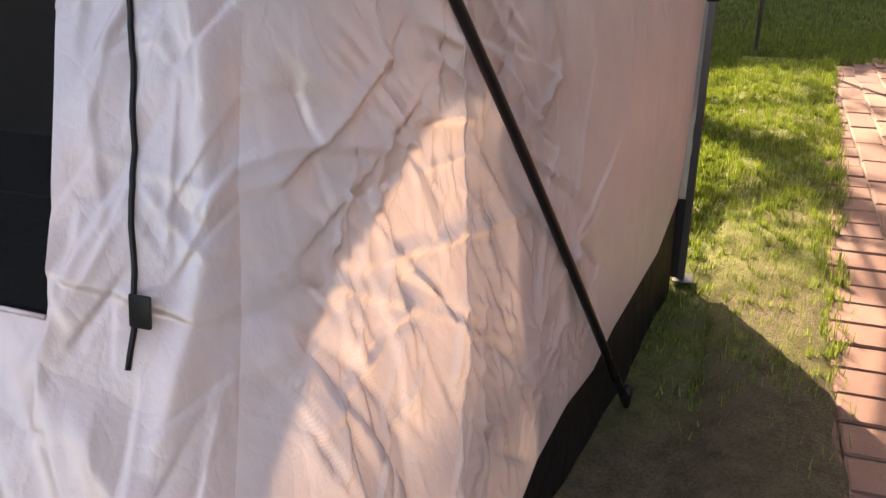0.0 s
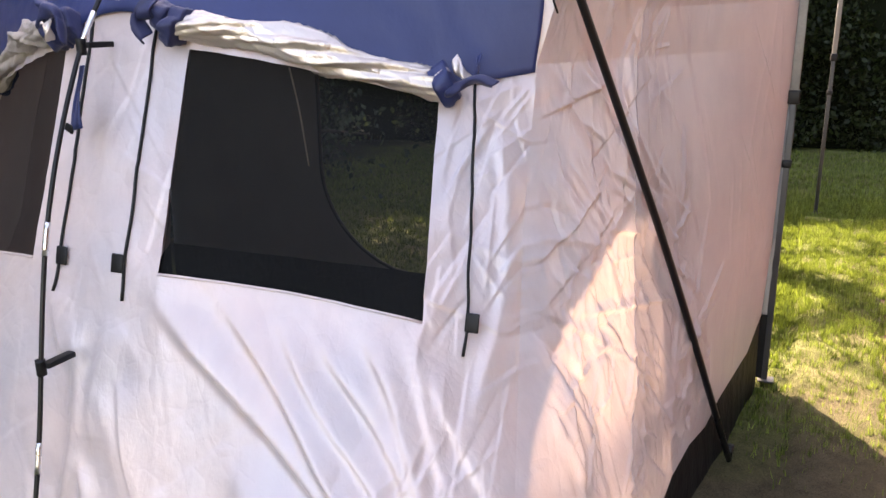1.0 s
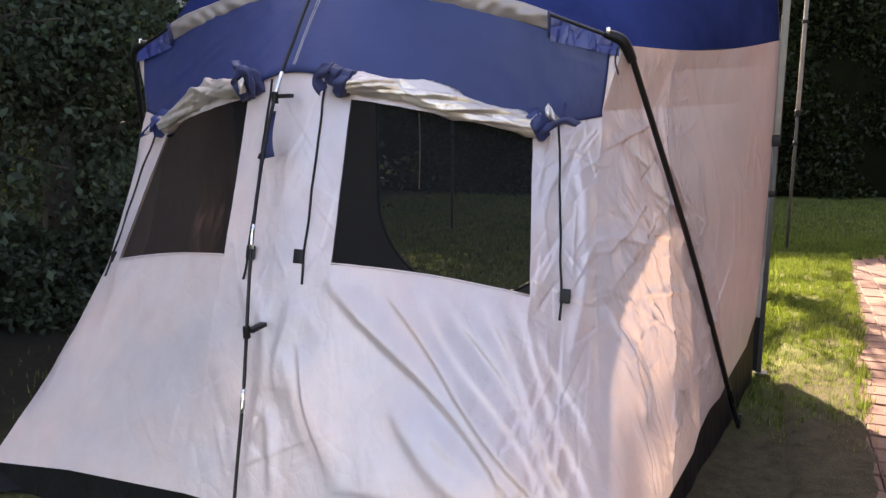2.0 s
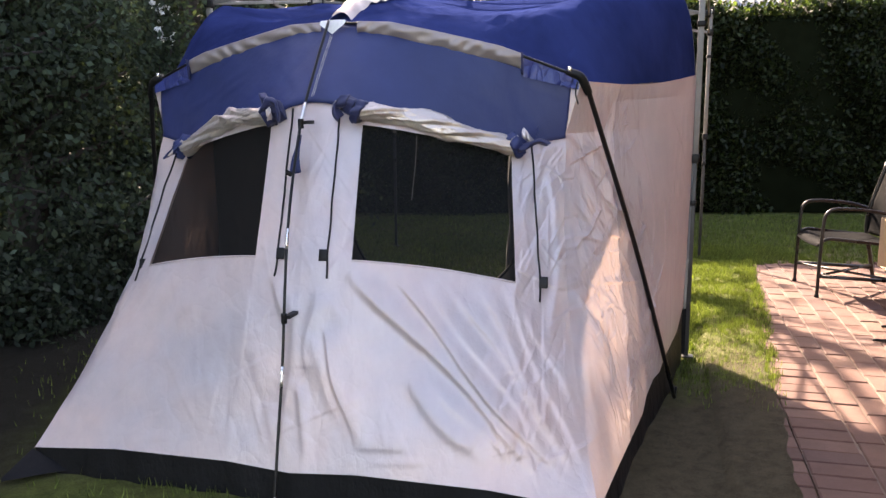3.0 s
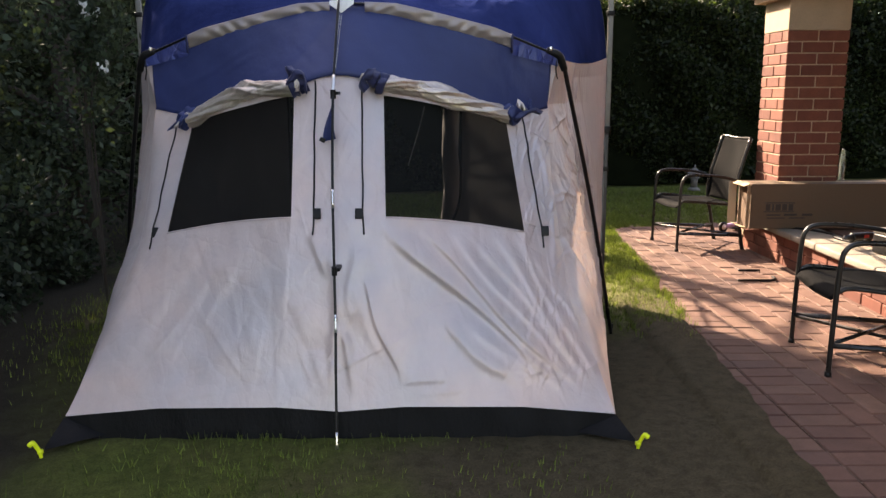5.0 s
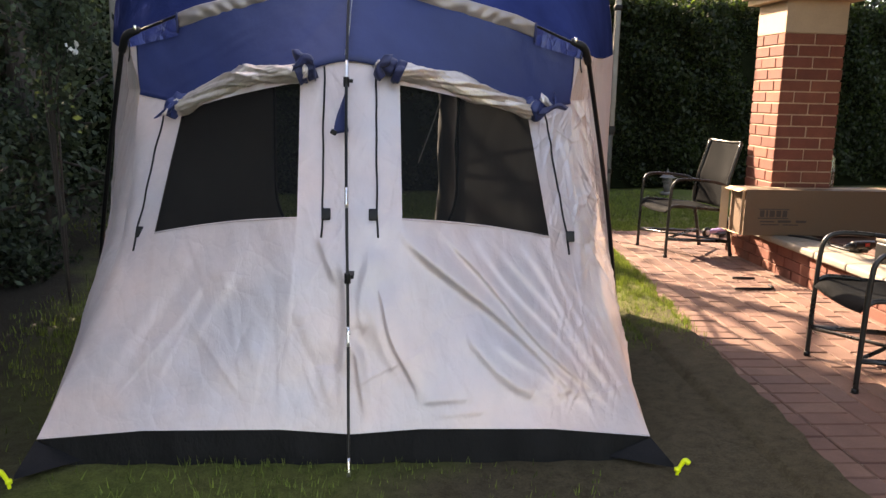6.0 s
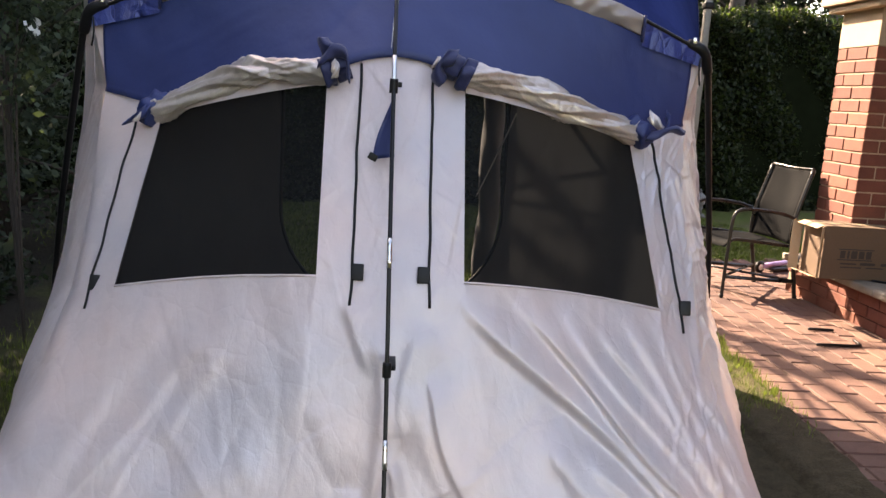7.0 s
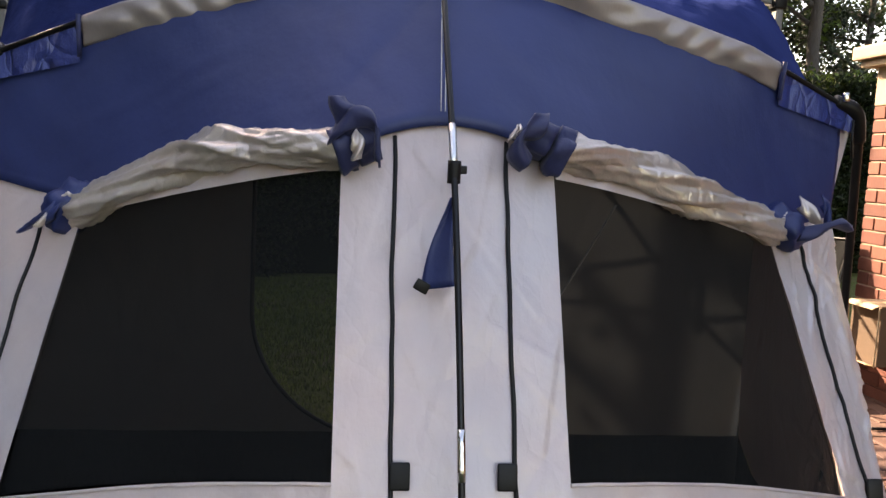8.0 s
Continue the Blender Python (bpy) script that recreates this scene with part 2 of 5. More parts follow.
def lawn_material():
    m, n, l, p = material("lawn")
    a, b, c = noise_node(n, l, 1.3, 5), noise_node(n, l, 16, 5, rough=0.7), noise_node(n, l, 140, 4, rough=0.7)
    c1 = ramp(n, l, a.outputs[0], [(0.32, (0.105, 0.140, 0.028)), (0.5, (0.13, 0.150, 0.036)), (0.66, (0.145, 0.130, 0.055))])
    c2 = ramp(n, l, b.outputs[0], [(0.3, (0.55, 0.52, 0.42)), (0.62, (1, 1, 1))])
    c3 = ramp(n, l, c.outputs[0], [(0.3, (0.45, 0.45, 0.4)), (0.65, (1, 1, 1))])
    # a worn, browned track between tent and paving that also paints the tent's shade
    tc, mp, gr, wm, ad = n.new("ShaderNodeTexCoord"), n.new("ShaderNodeMapping"), n.new("ShaderNodeTexGradient"), n.new("ShaderNodeMix"), n.new("ShaderNodeMath")
    gr.gradient_type, mp.vector_type = "SPHERICAL", "TEXTURE"
    mp.inputs["Location"].default_value, mp.inputs["Scale"].default_value = WORN_SHADE[0], WORN_SHADE[1]
    l.new(tc.outputs["Object"], mp.inputs[0])
    l.new(mp.outputs[0], gr.inputs[0])
    ad.operation = "MULTIPLY_ADD"
    l.new(a.outputs[0], ad.inputs[0])
    ad.inputs[1].default_value = 0.9
    l.new(gr.outputs["Fac"], ad.inputs[2])
    mask = ramp(n, l, ad.outputs[0], [(0.52, (0, 0, 0)), (0.80, (0.95, 0.95, 0.95))])
    wm.data_type = "RGBA"
    l.new(mask, wm.inputs[0])
    l.new(c1, wm.inputs[6])
    wm.inputs[7].default_value = (0.105, 0.082, 0.050, 1)
    # bare litter under the conifers, darkened to carry their shade in its colour
    sx, lm, sa = n.new("ShaderNodeSeparateXYZ"), n.new("ShaderNodeMix"), n.new("ShaderNodeMath")
    l.new(tc.outputs["Object"], sx.inputs[0])
    sa.operation = "MULTIPLY_ADD"
    l.new(a.outputs[0], sa.inputs[0])
    sa.inputs[1].default_value = -1.2
    l.new(sx.outputs["X"], sa.inputs[2])
    sh = n.new("ShaderNodeMath")
    sh.operation = "ADD"
    inv_ = n.new("ShaderNodeMath")
    inv_.operation = "MULTIPLY"
    inv_.inputs[1].default_value = -1.0
    l.new(sa.outputs[0], inv_.inputs[0])
    l.new(inv_.outputs[0], sh.inputs[0])
    sh.inputs[1].default_value = BARE_SHADE_X - 0.6
    lm.data_type = "RGBA"
    l.new(ramp(n, l, sh.outputs[0], [(0.0, (0, 0, 0)), (0.5, (1, 1, 1))]), lm.inputs[0])
    l.new(wm.outputs[2], lm.inputs[6])
    lm.inputs[7].default_value = (0.030, 0.026, 0.018, 1)
    l.new(mul(n, l, mul(n, l, lm.outputs[2], c2), c3), p.inputs["Base Color"])
    p.inputs["Roughness"].default_value = 0.9
    p.inputs["Specular IOR Level"].default_value = 0.2
    bump(n, l, p, [(b.outputs[0], 0.5, 0.03), (c.outputs[0], 0.9, 0.015)])
    return m


LAWN = lawn_material()


# ---------------------------------------------------------------- helpers
def link_mesh(name, bm, mat, smooth=True):
    me = bpy.data.meshes.new(name)
    bmesh.ops.recalc_face_normals(bm, faces=bm.faces)
    bm.to_mesh(me)
    bm.free()
    for m in mat if isinstance(mat, (list, tuple)) else [mat]:
        me.materials.append(m)
    if smooth:
        me.polygons.foreach_set("use_smooth", [True] * len(me.polygons))
    return me


def part(name, bm, mat, parent, label="", smooth=True):
    ob = new(name, link_mesh(name, bm, mat, smooth))
    ob.parent = parent
    return tagged(ob, label)


def thing(name, label, category, m=None, group=""):
    ob = new(name)
    ob.empty_display_size = 0.1
    if m is not None:
        ob.matrix_world = m
    return tagged(ob, label, category, group)


def smooth_path(pts, n=8):
    """Catmull-Rom through the points."""
    pts = [Vector(p) for p in pts]
    q = [2 * pts[0] - pts[1], *pts, 2 * pts[-1] - pts[-2]]
    out = []
    for i in range(1, len(q) - 2):
        for k in range(n):
            t = k / n
            a, b, c, d = q[i - 1], q[i], q[i + 1], q[i + 2]
            out.append(0.5 * (2 * b + (c - a) * t + (2 * a - 5 * b + 4 * c - d) * t * t + (3 * b - a - 3 * c + d) * t ** 3))
    return out + [pts[-1]]


def tube(path, r, seg=10, bm=None, shape=None, cap=True):
    """Sweeps a ring along a path; r is a number or a function of 0..1; shape(angle, k) scales the ring."""
    bm = bm or bmesh.new()
    path = [Vector(p) for p in path]
    n = len(path)
    side = None
    rings = []
    for i, p in enumerate(path):
        d = (path[min(i + 1, n - 1)] - path[max(i - 1, 0)]).normalized()
        if side is None:
            side = d.orthogonal().normalized()
        side = (side - d * side.dot(d)).normalized()
        up = d.cross(side)
        k = i / (n - 1)
        rad = r(k) if callable(r) else r
        ring = []
        for j in range(seg):
            a = 2 * math.pi * j / seg
            f = shape(a, k) if shape else 1.0
            ring.append(bm.verts.new(p + (side * math.cos(a) + up * math.sin(a)) * rad * f))
        rings.append(ring)
    for a, b in zip(rings, rings[1:]):
        for j in range(seg):
            bm.faces.new((a[j], a[(j + 1) % seg], b[(j + 1) % seg], b[j]))
    if cap:
        bm.faces.new(rings[0][::-1])
        bm.faces.new(rings[-1])
    return bm


def box(size, m=None, bevel=0.0, bm=None, seg=2):
    bm = bm or bmesh.new()
    r = bmesh.ops.create_cube(bm, size=1.0)
    bmesh.ops.scale(bm, vec=size, verts=r["verts"])
    if bevel:
        es = list({e for v in r["verts"] for e in v.link_edges})
        g = bmesh.ops.bevel(bm, geom=es, offset=bevel, segments=seg, affect="EDGES", profile=0.6)
        vs = list({v for f in g["faces"] for v in f.verts} | {v for v in r["verts"] if v.is_valid})
    else:
        vs = r["verts"]
    if m is not None:
        bmesh.ops.transform(bm, matrix=m, verts=vs)
    return bm


def sheet(fn, na, nb, bm=None, skip=None, close=False):
    """A grid of fn(a, b), a and b in 0..1."""
    bm = bm or bmesh.new()
    vs = [[bm.verts.new(fn(i / na, j / nb)) for j in range(nb + 1)] for i in range(na + 1)]
    for i in range(na):
        for j in range(nb):
            if skip and skip((i + 0.5) / na, (j + 0.5) / nb):
                continue
            bm.faces.new((vs[i][j], vs[i + 1][j], vs[i + 1][j + 1], vs[i][j + 1]))
    return bm


def lerp(a, b, t):
    return a + (b - a) * t


def table(rows, x):
    """Piecewise linear look-up in rows of (x, value)."""
    if x <= rows[0][0]:
        return rows[0][1]
    for (x0, y0), (x1, y1) in zip(rows, rows[1:]):
        if x <= x1:
            return lerp(y0, y1, (x - x0) / (x1 - x0))
    return rows[-1][1]


def crease_field(x, z, segs):
    """Height of many straight creases, each a steep and a gentle slope, at the points (x, z)."""
    out = np.zeros_like(x)
    for (px, pz), (qx, qz), w1, w2, amp in segs:
        dx, dz = qx - px, qz - pz
        ln = math.hypot(dx, dz)
        t = ((x - px) * dx + (z - pz) * dz) / ln ** 2
        d = ((x - px) * dz - (z - pz) * dx) / ln
        e = np.clip((t + 0.15) * 3.5, 0, 1) * np.clip((1.15 - t) * 3.5, 0, 1)
        out += amp * e * np.where(d > 0, np.clip(1 - d / w1, 0, 1) ** 1.3, np.clip(1 + d / w2, 0, 1))
    return out


def creases(seed, count, xr, zr, length, amp, wide, steep, swing=0.4, drift=0.0):
    r = random.Random(seed)
    segs = []
    for _ in range(count):
        x, z = r.uniform(*xr), r.uniform(*zr)
        a = drift + (r.gauss(0, swing) if r.random() < 0.7 else r.uniform(-1.4, 1.4))
        ln = r.uniform(*length)
        s = 1 if r.random() < 0.6 else -1
        segs.append(((x, z), (x + s * math.sin(a) * ln, z + s * math.cos(a) * ln), r.uniform(*wide), r.uniform(*steep), r.choice((-1, 1, 1)) * r.uniform(*amp)))
    return segs


def quads(name, centres, size, mat, rng, flat=0.0, aspect=1.8):
    """Many small leaves in one mesh: a bent diamond at each centre, turned at random."""
    n = len(centres)
    d = rng.normal(size=(n, 3))
    d[:, 2] *= 1 - flat
    d /= np.linalg.norm(d, axis=1)[:, None]
    e = np.cross(d, rng.normal(size=(n, 3)))
    e /= np.linalg.norm(e, axis=1)[:, None]
    s = size * rng.uniform(0.6, 1.4, (n, 1))
    a, b = d * s * 0.5, e * s * 0.5 / aspect
    v = np.stack([centres - a, centres + b, centres + a, centres - b], 1).reshape(-1, 3)
    f = np.arange(4 * n).reshape(n, 4)
    me = bpy.data.meshes.new(name)
    me.from_pydata(v.tolist(), [], f.tolist())
    me.materials.append(mat)
    return me


# ---------------------------------------------------------------- ground
def ground():
    n = 90
    def at(a, b):
        u, v = a * 2 - 1, b * 2 - 1
        x, y = 4 * u + 246 * u ** 7, 4 * v + 246 * v ** 7
        h = 0.0
        r = math.hypot(x, y)
        if r < 30:
            h = 0.012 * noise.noise((x * 1.1, y * 1.1, 3)) - 0.012
        return (x, y + 2, h)
    ob = new("ground", link_mesh("ground", sheet(at, n, n), LAWN))
    tagged(ob, "short green lawn with worn and sunlit patches", "lawn", kind="structure")


ground()

AXIS = pose(0, 0, 0, 0, 0, -12.9)            # the tent, the paving and the pillar share this turn
EX, EY = AXIS.to_3x3() @ Vector((1, 0, 0)), AXIS.to_3x3() @ Vector((0, 1, 0))


# ---------------------------------------------------------------- tent
TENT = thing("cabin_tent", "beige and blue nylon cabin tent pitched on the lawn", "tent", Matrix.Translation((-1.08, 0.80, 0)) @ AXIS)

# half width, depth and height of the front at four columns (middle, window inner edge, window outer edge, corner) and four rows (hem, sill, brow hem, arch)
FU = [(0.0, 0.0, 0.0, 0.0), (0.25, 0.19, 0.185, 0.21), (0.72, 0.752, 0.685, 0.64), (1.09, 0.95, 0.885, 0.94)]
FV = [(0.11, 0.30, 0.52, 0.735), (0.115, 0.325, 0.525, 0.745), (0.12, 0.475, 0.735, 0.80), (0.13, 0.60, 0.835, 0.866)]
FZ = [(0.097, 0.79, 1.42, 1.70), (0.114, 0.838, 1.36, 1.685), (0.110, 0.752, 1.24, 1.585), (0.075, 0.70, 1.277, 1.48)]


CENTRE = [(0.0, 0.0), (1.0, -0.0135), (2.0, -0.022), (3.0, -0.008)]
BOW = [(0.0, 0.0), (1.0, 0.012), (2.0, 0.024), (3.0, 0.006)]


def smooth_row(rows, i, f, b):
    j = min(int(b), 2)
    t = b - j
    return lerp(lerp(rows[i][j], rows[i][j + 1], t), lerp(rows[i + 1][j], rows[i + 1][j + 1], t), f)


def front(a, b):
    """A point of the front: a from -3 to 3 across, b from 0 (hem) to 3 (arch)."""
    s = abs(a)
    i = min(int(s), 2)
    f = s - i
    soft = 0.040 * max(0.0, (s - 2.55) / 0.45) ** 2 * min(1.0, b * 2.5) * min(1.0, max(0.0, 1.9 - b) * 2)      # rounded corner
    drift = table(CENTRE, b) * max(0.0, min(1.0, 2 - s))                 # the middle seam sits a little off the axis
    rise = table(BOW, b) * 4 * f * (1 - f) if i == 1 else 0.0            # sill and head bow upwards
    fz = lerp(f, f * f, max(0.0, min(1.0, b - 1))) if i == 0 else f
    return Vector((math.copysign(1, a) * -0.7 * soft + drift, 0.7 * soft, rise)) + Vector((math.copysign(smooth_row(FU, i, f, b), a), smooth_row(FV, i, f, b), smooth_row(FZ, i, fz, b)))


# long soft folds: start, end, width on the steep side, width on the gentle side, height
FAN = [(0.22, 0.76, 0.96, 0.11, 0.020, 0.060, 0.030), (0.36, 0.74, 0.99, 0.12, 0.015, 0.050, 0.027), (0.47, 0.74, 0.93, 0.20, 0.014, 0.040, 0.020), (0.56, 0.72, 0.98, 0.20, 0.013, 0.036, 0.016),
       (0.65, 0.71, 1.02, 0.14, 0.016, 0.036, 0.022), (0.73, 0.71, 1.06, 0.12, 0.015, 0.032, 0.020), (0.80, 0.66, 1.03, 0.26, 0.013, 0.028, 0.015), (0.41, 0.43, 0.74, 0.15, 0.030, 0.080, 0.020),
       (0.09, 0.58, 0.24, 0.20, 0.010, 0.080, 0.016), (0.25, 0.205, 0.44, 0.215, 0.012, 0.040, 0.006), (0.04, 0.56, 0.20, 0.23, 0.020, 0.040, 0.006), (0.52, 0.42, 0.86, 0.14, 0.020, 0.040, 0.012)]
SWEEP = [(-0.47, 0.67, -0.80, 0.27, 0.040, 0.026, 0.010), (-0.60, 0.75, -0.94, 0.17, 0.080, 0.050, 0.015), (-0.41, 0.64, -0.71, 0.28, 0.045, 0.030, 0.006), (-0.36, 0.75, -0.55, 0.52, 0.060, 0.040, 0.006),
         (-0.33, 0.39, -0.59, 0.22, 0.055, 0.090, 0.009), (-0.78, 0.70, -1.01, 0.14, 0.050, 0.040, 0.008), (-0.19, 0.52, -0.11, 0.33, 0.030, 0.050, 0.005), (-0.12, 0.77, -0.05, 0.60, 0.016, 0.050, 0.012), (-0.11, 0.32, -0.04, 0.12, 0.020, 0.040, 0.006)]
STRAIGHT = [(0.012, 0.40, 0.06, 0.12, 0.014, 0.022, 0.012), (0.05, 0.72, 0.03, 0.40, 0.020, 0.050, 0.010), (-0.03, 0.70, -0.02, 0.12, 0.020, 0.030, 0.012), (0.875, 1.02, 0.90, 0.50, 0.016, 0.024, 0.014), (0.83, 1.12, 0.885, 0.95, 0.012, 0.020, 0.010),
            (0.93, 0.98, 0.95, 0.55, 0.020, 0.030, 0.012), (-0.61, 0.15, -0.48, 0.17, 0.010, 0.020, 0.006), (-0.42, 0.115, -0.30, 0.125, 0.008, 0.014, 0.006), (0.30, 0.155, 0.52, 0.175, 0.010, 0.018, 0.006)]


def fold_field(x, z):
    """Height of the long rounded folds at the points (x, z)."""
    out = np.zeros_like(x)
    for px, pz, qx, qz, w1, w2, amp in FAN + SWEEP + STRAIGHT:
        dx, dz = qx - px, qz - pz
        ln = math.hypot(dx, dz)
        t = ((x - px) * dx + (z - pz) * dz) / ln ** 2
        d = ((x - px) * dz - (z - pz) * dx) / ln + 0.010 * np.sin(t * 7 + px * 20) * (ln > 0.3)
        e = np.clip((t + 0.10) * 4, 0, 1) * np.clip((1.06 - t) * 2.2, 0, 1)
        out += amp * e * e * (3 - 2 * e) * np.exp(-(d / np.where(d > 0, w1, w2)) ** 2)
    return out


def crumple(x, y, z, f):
    """Faceted creases of crushed nylon, about -0.5 to 0.5."""
    w = 0.25
    d, _ = noise.voronoi((x * f + w * noise.noise((x * f * 0.7, z * f * 0.7, 3.0)), y * f, z * f + w * noise.noise((x * f * 0.7, z * f * 0.7, 8.0))))
    e = d[1] - d[0]
    return min(e, 0.6) - 0.22 - 0.12 * math.exp(-e / 0.07)


FRONT_CREASES = creases(21, 80, (-1.0, 0.8), (0.1, 1.3), (0.10, 0.45), (0.0008, 0.0026), (0.02, 0.06), (0.006, 0.014), 0.6) + creases(24, 110, (0.74, 0.97), (0.1, 1.3), (0.05, 0.20), (0.0012, 0.0034), (0.008, 0.022), (0.003, 0.006), 0.5) + creases(22, 40, (0.72, 0.97), (0.1, 1.3), (0.08, 0.34), (0.002, 0.0055), (0.015, 0.05), (0.004, 0.010), 0.4) \
    + creases(23, 24, (-0.22, 0.22), (0.8, 1.4), (0.06, 0.25), (0.0006, 0.0016), (0.015, 0.04), (0.005, 0.010), 0.5)


def front_cloth(a, b):
    p = front(a, b)
    u, z = p.x, p.z
    h = 0.0
    h += 0.012 * noise.noise((u * 2.2, z * 2.2, 1.7)) + 0.004 * noise.noise((u * 9 + z * 4, z * 6, 4.1))
    h += float((crease_field(np.array([u]), np.array([z]), FRONT_CREASES) + fold_field(np.array([u]), np.array([z])))[0]) if FRONT_READY is None else FRONT_READY
    if b < 0.2:
        h *= b / 0.2
    side = 0.35 * min(1.0, max(0.0, abs(a) - 2))
    return p + Vector((math.copysign(side, u) * h, -h, 0))


FRONT_READY = None


def front_sheet(na, nb):
    """The front with its creases worked out for all points at once."""
    global FRONT_READY
    pts = [[front(i / na * 6 - 3, j / nb * 2) for j in range(nb + 1)] for i in range(na + 1)]
    x = np.array([[p.x for p in r] for r in pts])
    z = np.array([[p.z for p in r] for r in pts])
    fld = crease_field(x, z, FRONT_CREASES) + fold_field(x, z)
    done = []
    for i in range(na + 1):
        row = []
        for j in range(nb + 1):
            FRONT_READY = float(fld[i, j])
            row.append(front_cloth(i / na * 6 - 3, j / nb * 2))
        done.append(row)
    FRONT_READY = None
    return sheet(lambda i, j: done[round(i * na)][round(j * nb)], na, nb, skip=lambda i, j: 1 < abs(i * 6 - 3) < 2 and j > 0.5)


BROW_CREASES = creases(41, 46, (-0.9, 0.9), (1.3, 1.7), (0.10, 0.40), (0.0008, 0.0026), (0.015, 0.05), (0.006, 0.015), 0.5, 1.2)


def brow_cloth(a, b):
    a *= lerp(0.998, 0.955, max(0.0, b - 2))
    p = front(a, b)
    h = 0.010 * noise.noise((p.x * 3, p.z * 3, 7.7)) + 0.004 * noise.noise((p.x * 14 + p.z * 9, p.z * 9, 2.2))
    h += float(crease_field(np.array([p.x]), np.array([p.z]), BROW_CREASES)[0])
    return p + Vector((0, -h - 0.006 * (3 - b), 0))


part("front_wall", front_sheet(420, 260), CLOTH, TENT, "silver-beige nylon front pulled into long diagonal folds")
brow = part("brow_panel", sheet(lambda i, j: brow_cloth(i * 6 - 3, 1.97 + j * 1.03), 150, 30), BLUE, TENT, "royal blue nylon brow panel")
for du in (-0.06, -0.10):
    part("stitching", tube([brow_cloth(du, 2.02 + 0.9 * k / 12) + Vector((0, -0.0035, 0)) for k in range(13)], 0.0009, 5), STRING, brow)
brow.modifiers.new("thick", "SOLIDIFY").thickness = 0.003
for sgn in (-1, 1):
    part("corner_gusset", sheet(lambda i, j: front(sgn * lerp(2.7, 3.0, i), lerp(1.95, 3.0, j)) + Vector((0, 0.004, 0)), 6, 14), CLOTH, TENT)
    w = part("window_mesh", sheet(lambda i, j: front(sgn * (1 + i), 1 + j) + Vector((0, 0.008 + 0.012 * math.sin(math.pi * i) * math.sin(math.pi * j), 0)), 16, 12), NET, TENT, "dark grey insect mesh window")
    # stitched hem round the opening
    path = [front_cloth(sgn * (1 + k / 12), 1) for k in range(13)]
    part("hem", tube([p + Vector((0, -0.002, 0)) for p in path], 0.0035, 6), CLOTH, w)


def zip_line(a0, a1, b0, b1, wob):
    pts = []
    for k in range(41):
        t = k / 40
        p = front_cloth(lerp(a0, a1, t), lerp(b0, b1, t))
        p.x += wob * noise.noise((t * 7, a0, 3)) 
        pts.append(p + Vector((0, -0.004, 0)))
    return pts


for sgn in (-1, 1):
    for a0, a1, b0, b1, tb, wob in ((0.52, 0.52, 0.94, 1.96, 1.07, 0.004), (2.42, 2.38, 0.92, 1.96, 1.03, 0.005)):
        z = part("zip", tube(zip_line(sgn * a0, sgn * a1, b0, b1, wob), 0.0038, 6), BLACK, TENT, "black zip with a covered pull")
        q = front_cloth(sgn * a0, tb)
        part("pull_tab", box((0.032, 0.005, 0.043), Matrix.Translation(q + Vector((-0.014 if a0 < 1 and sgn > 0 else 0.014, -0.012, 0))) @ pose(0, 0, 0, -14, 0, 0), 0.003), BLACK, z)


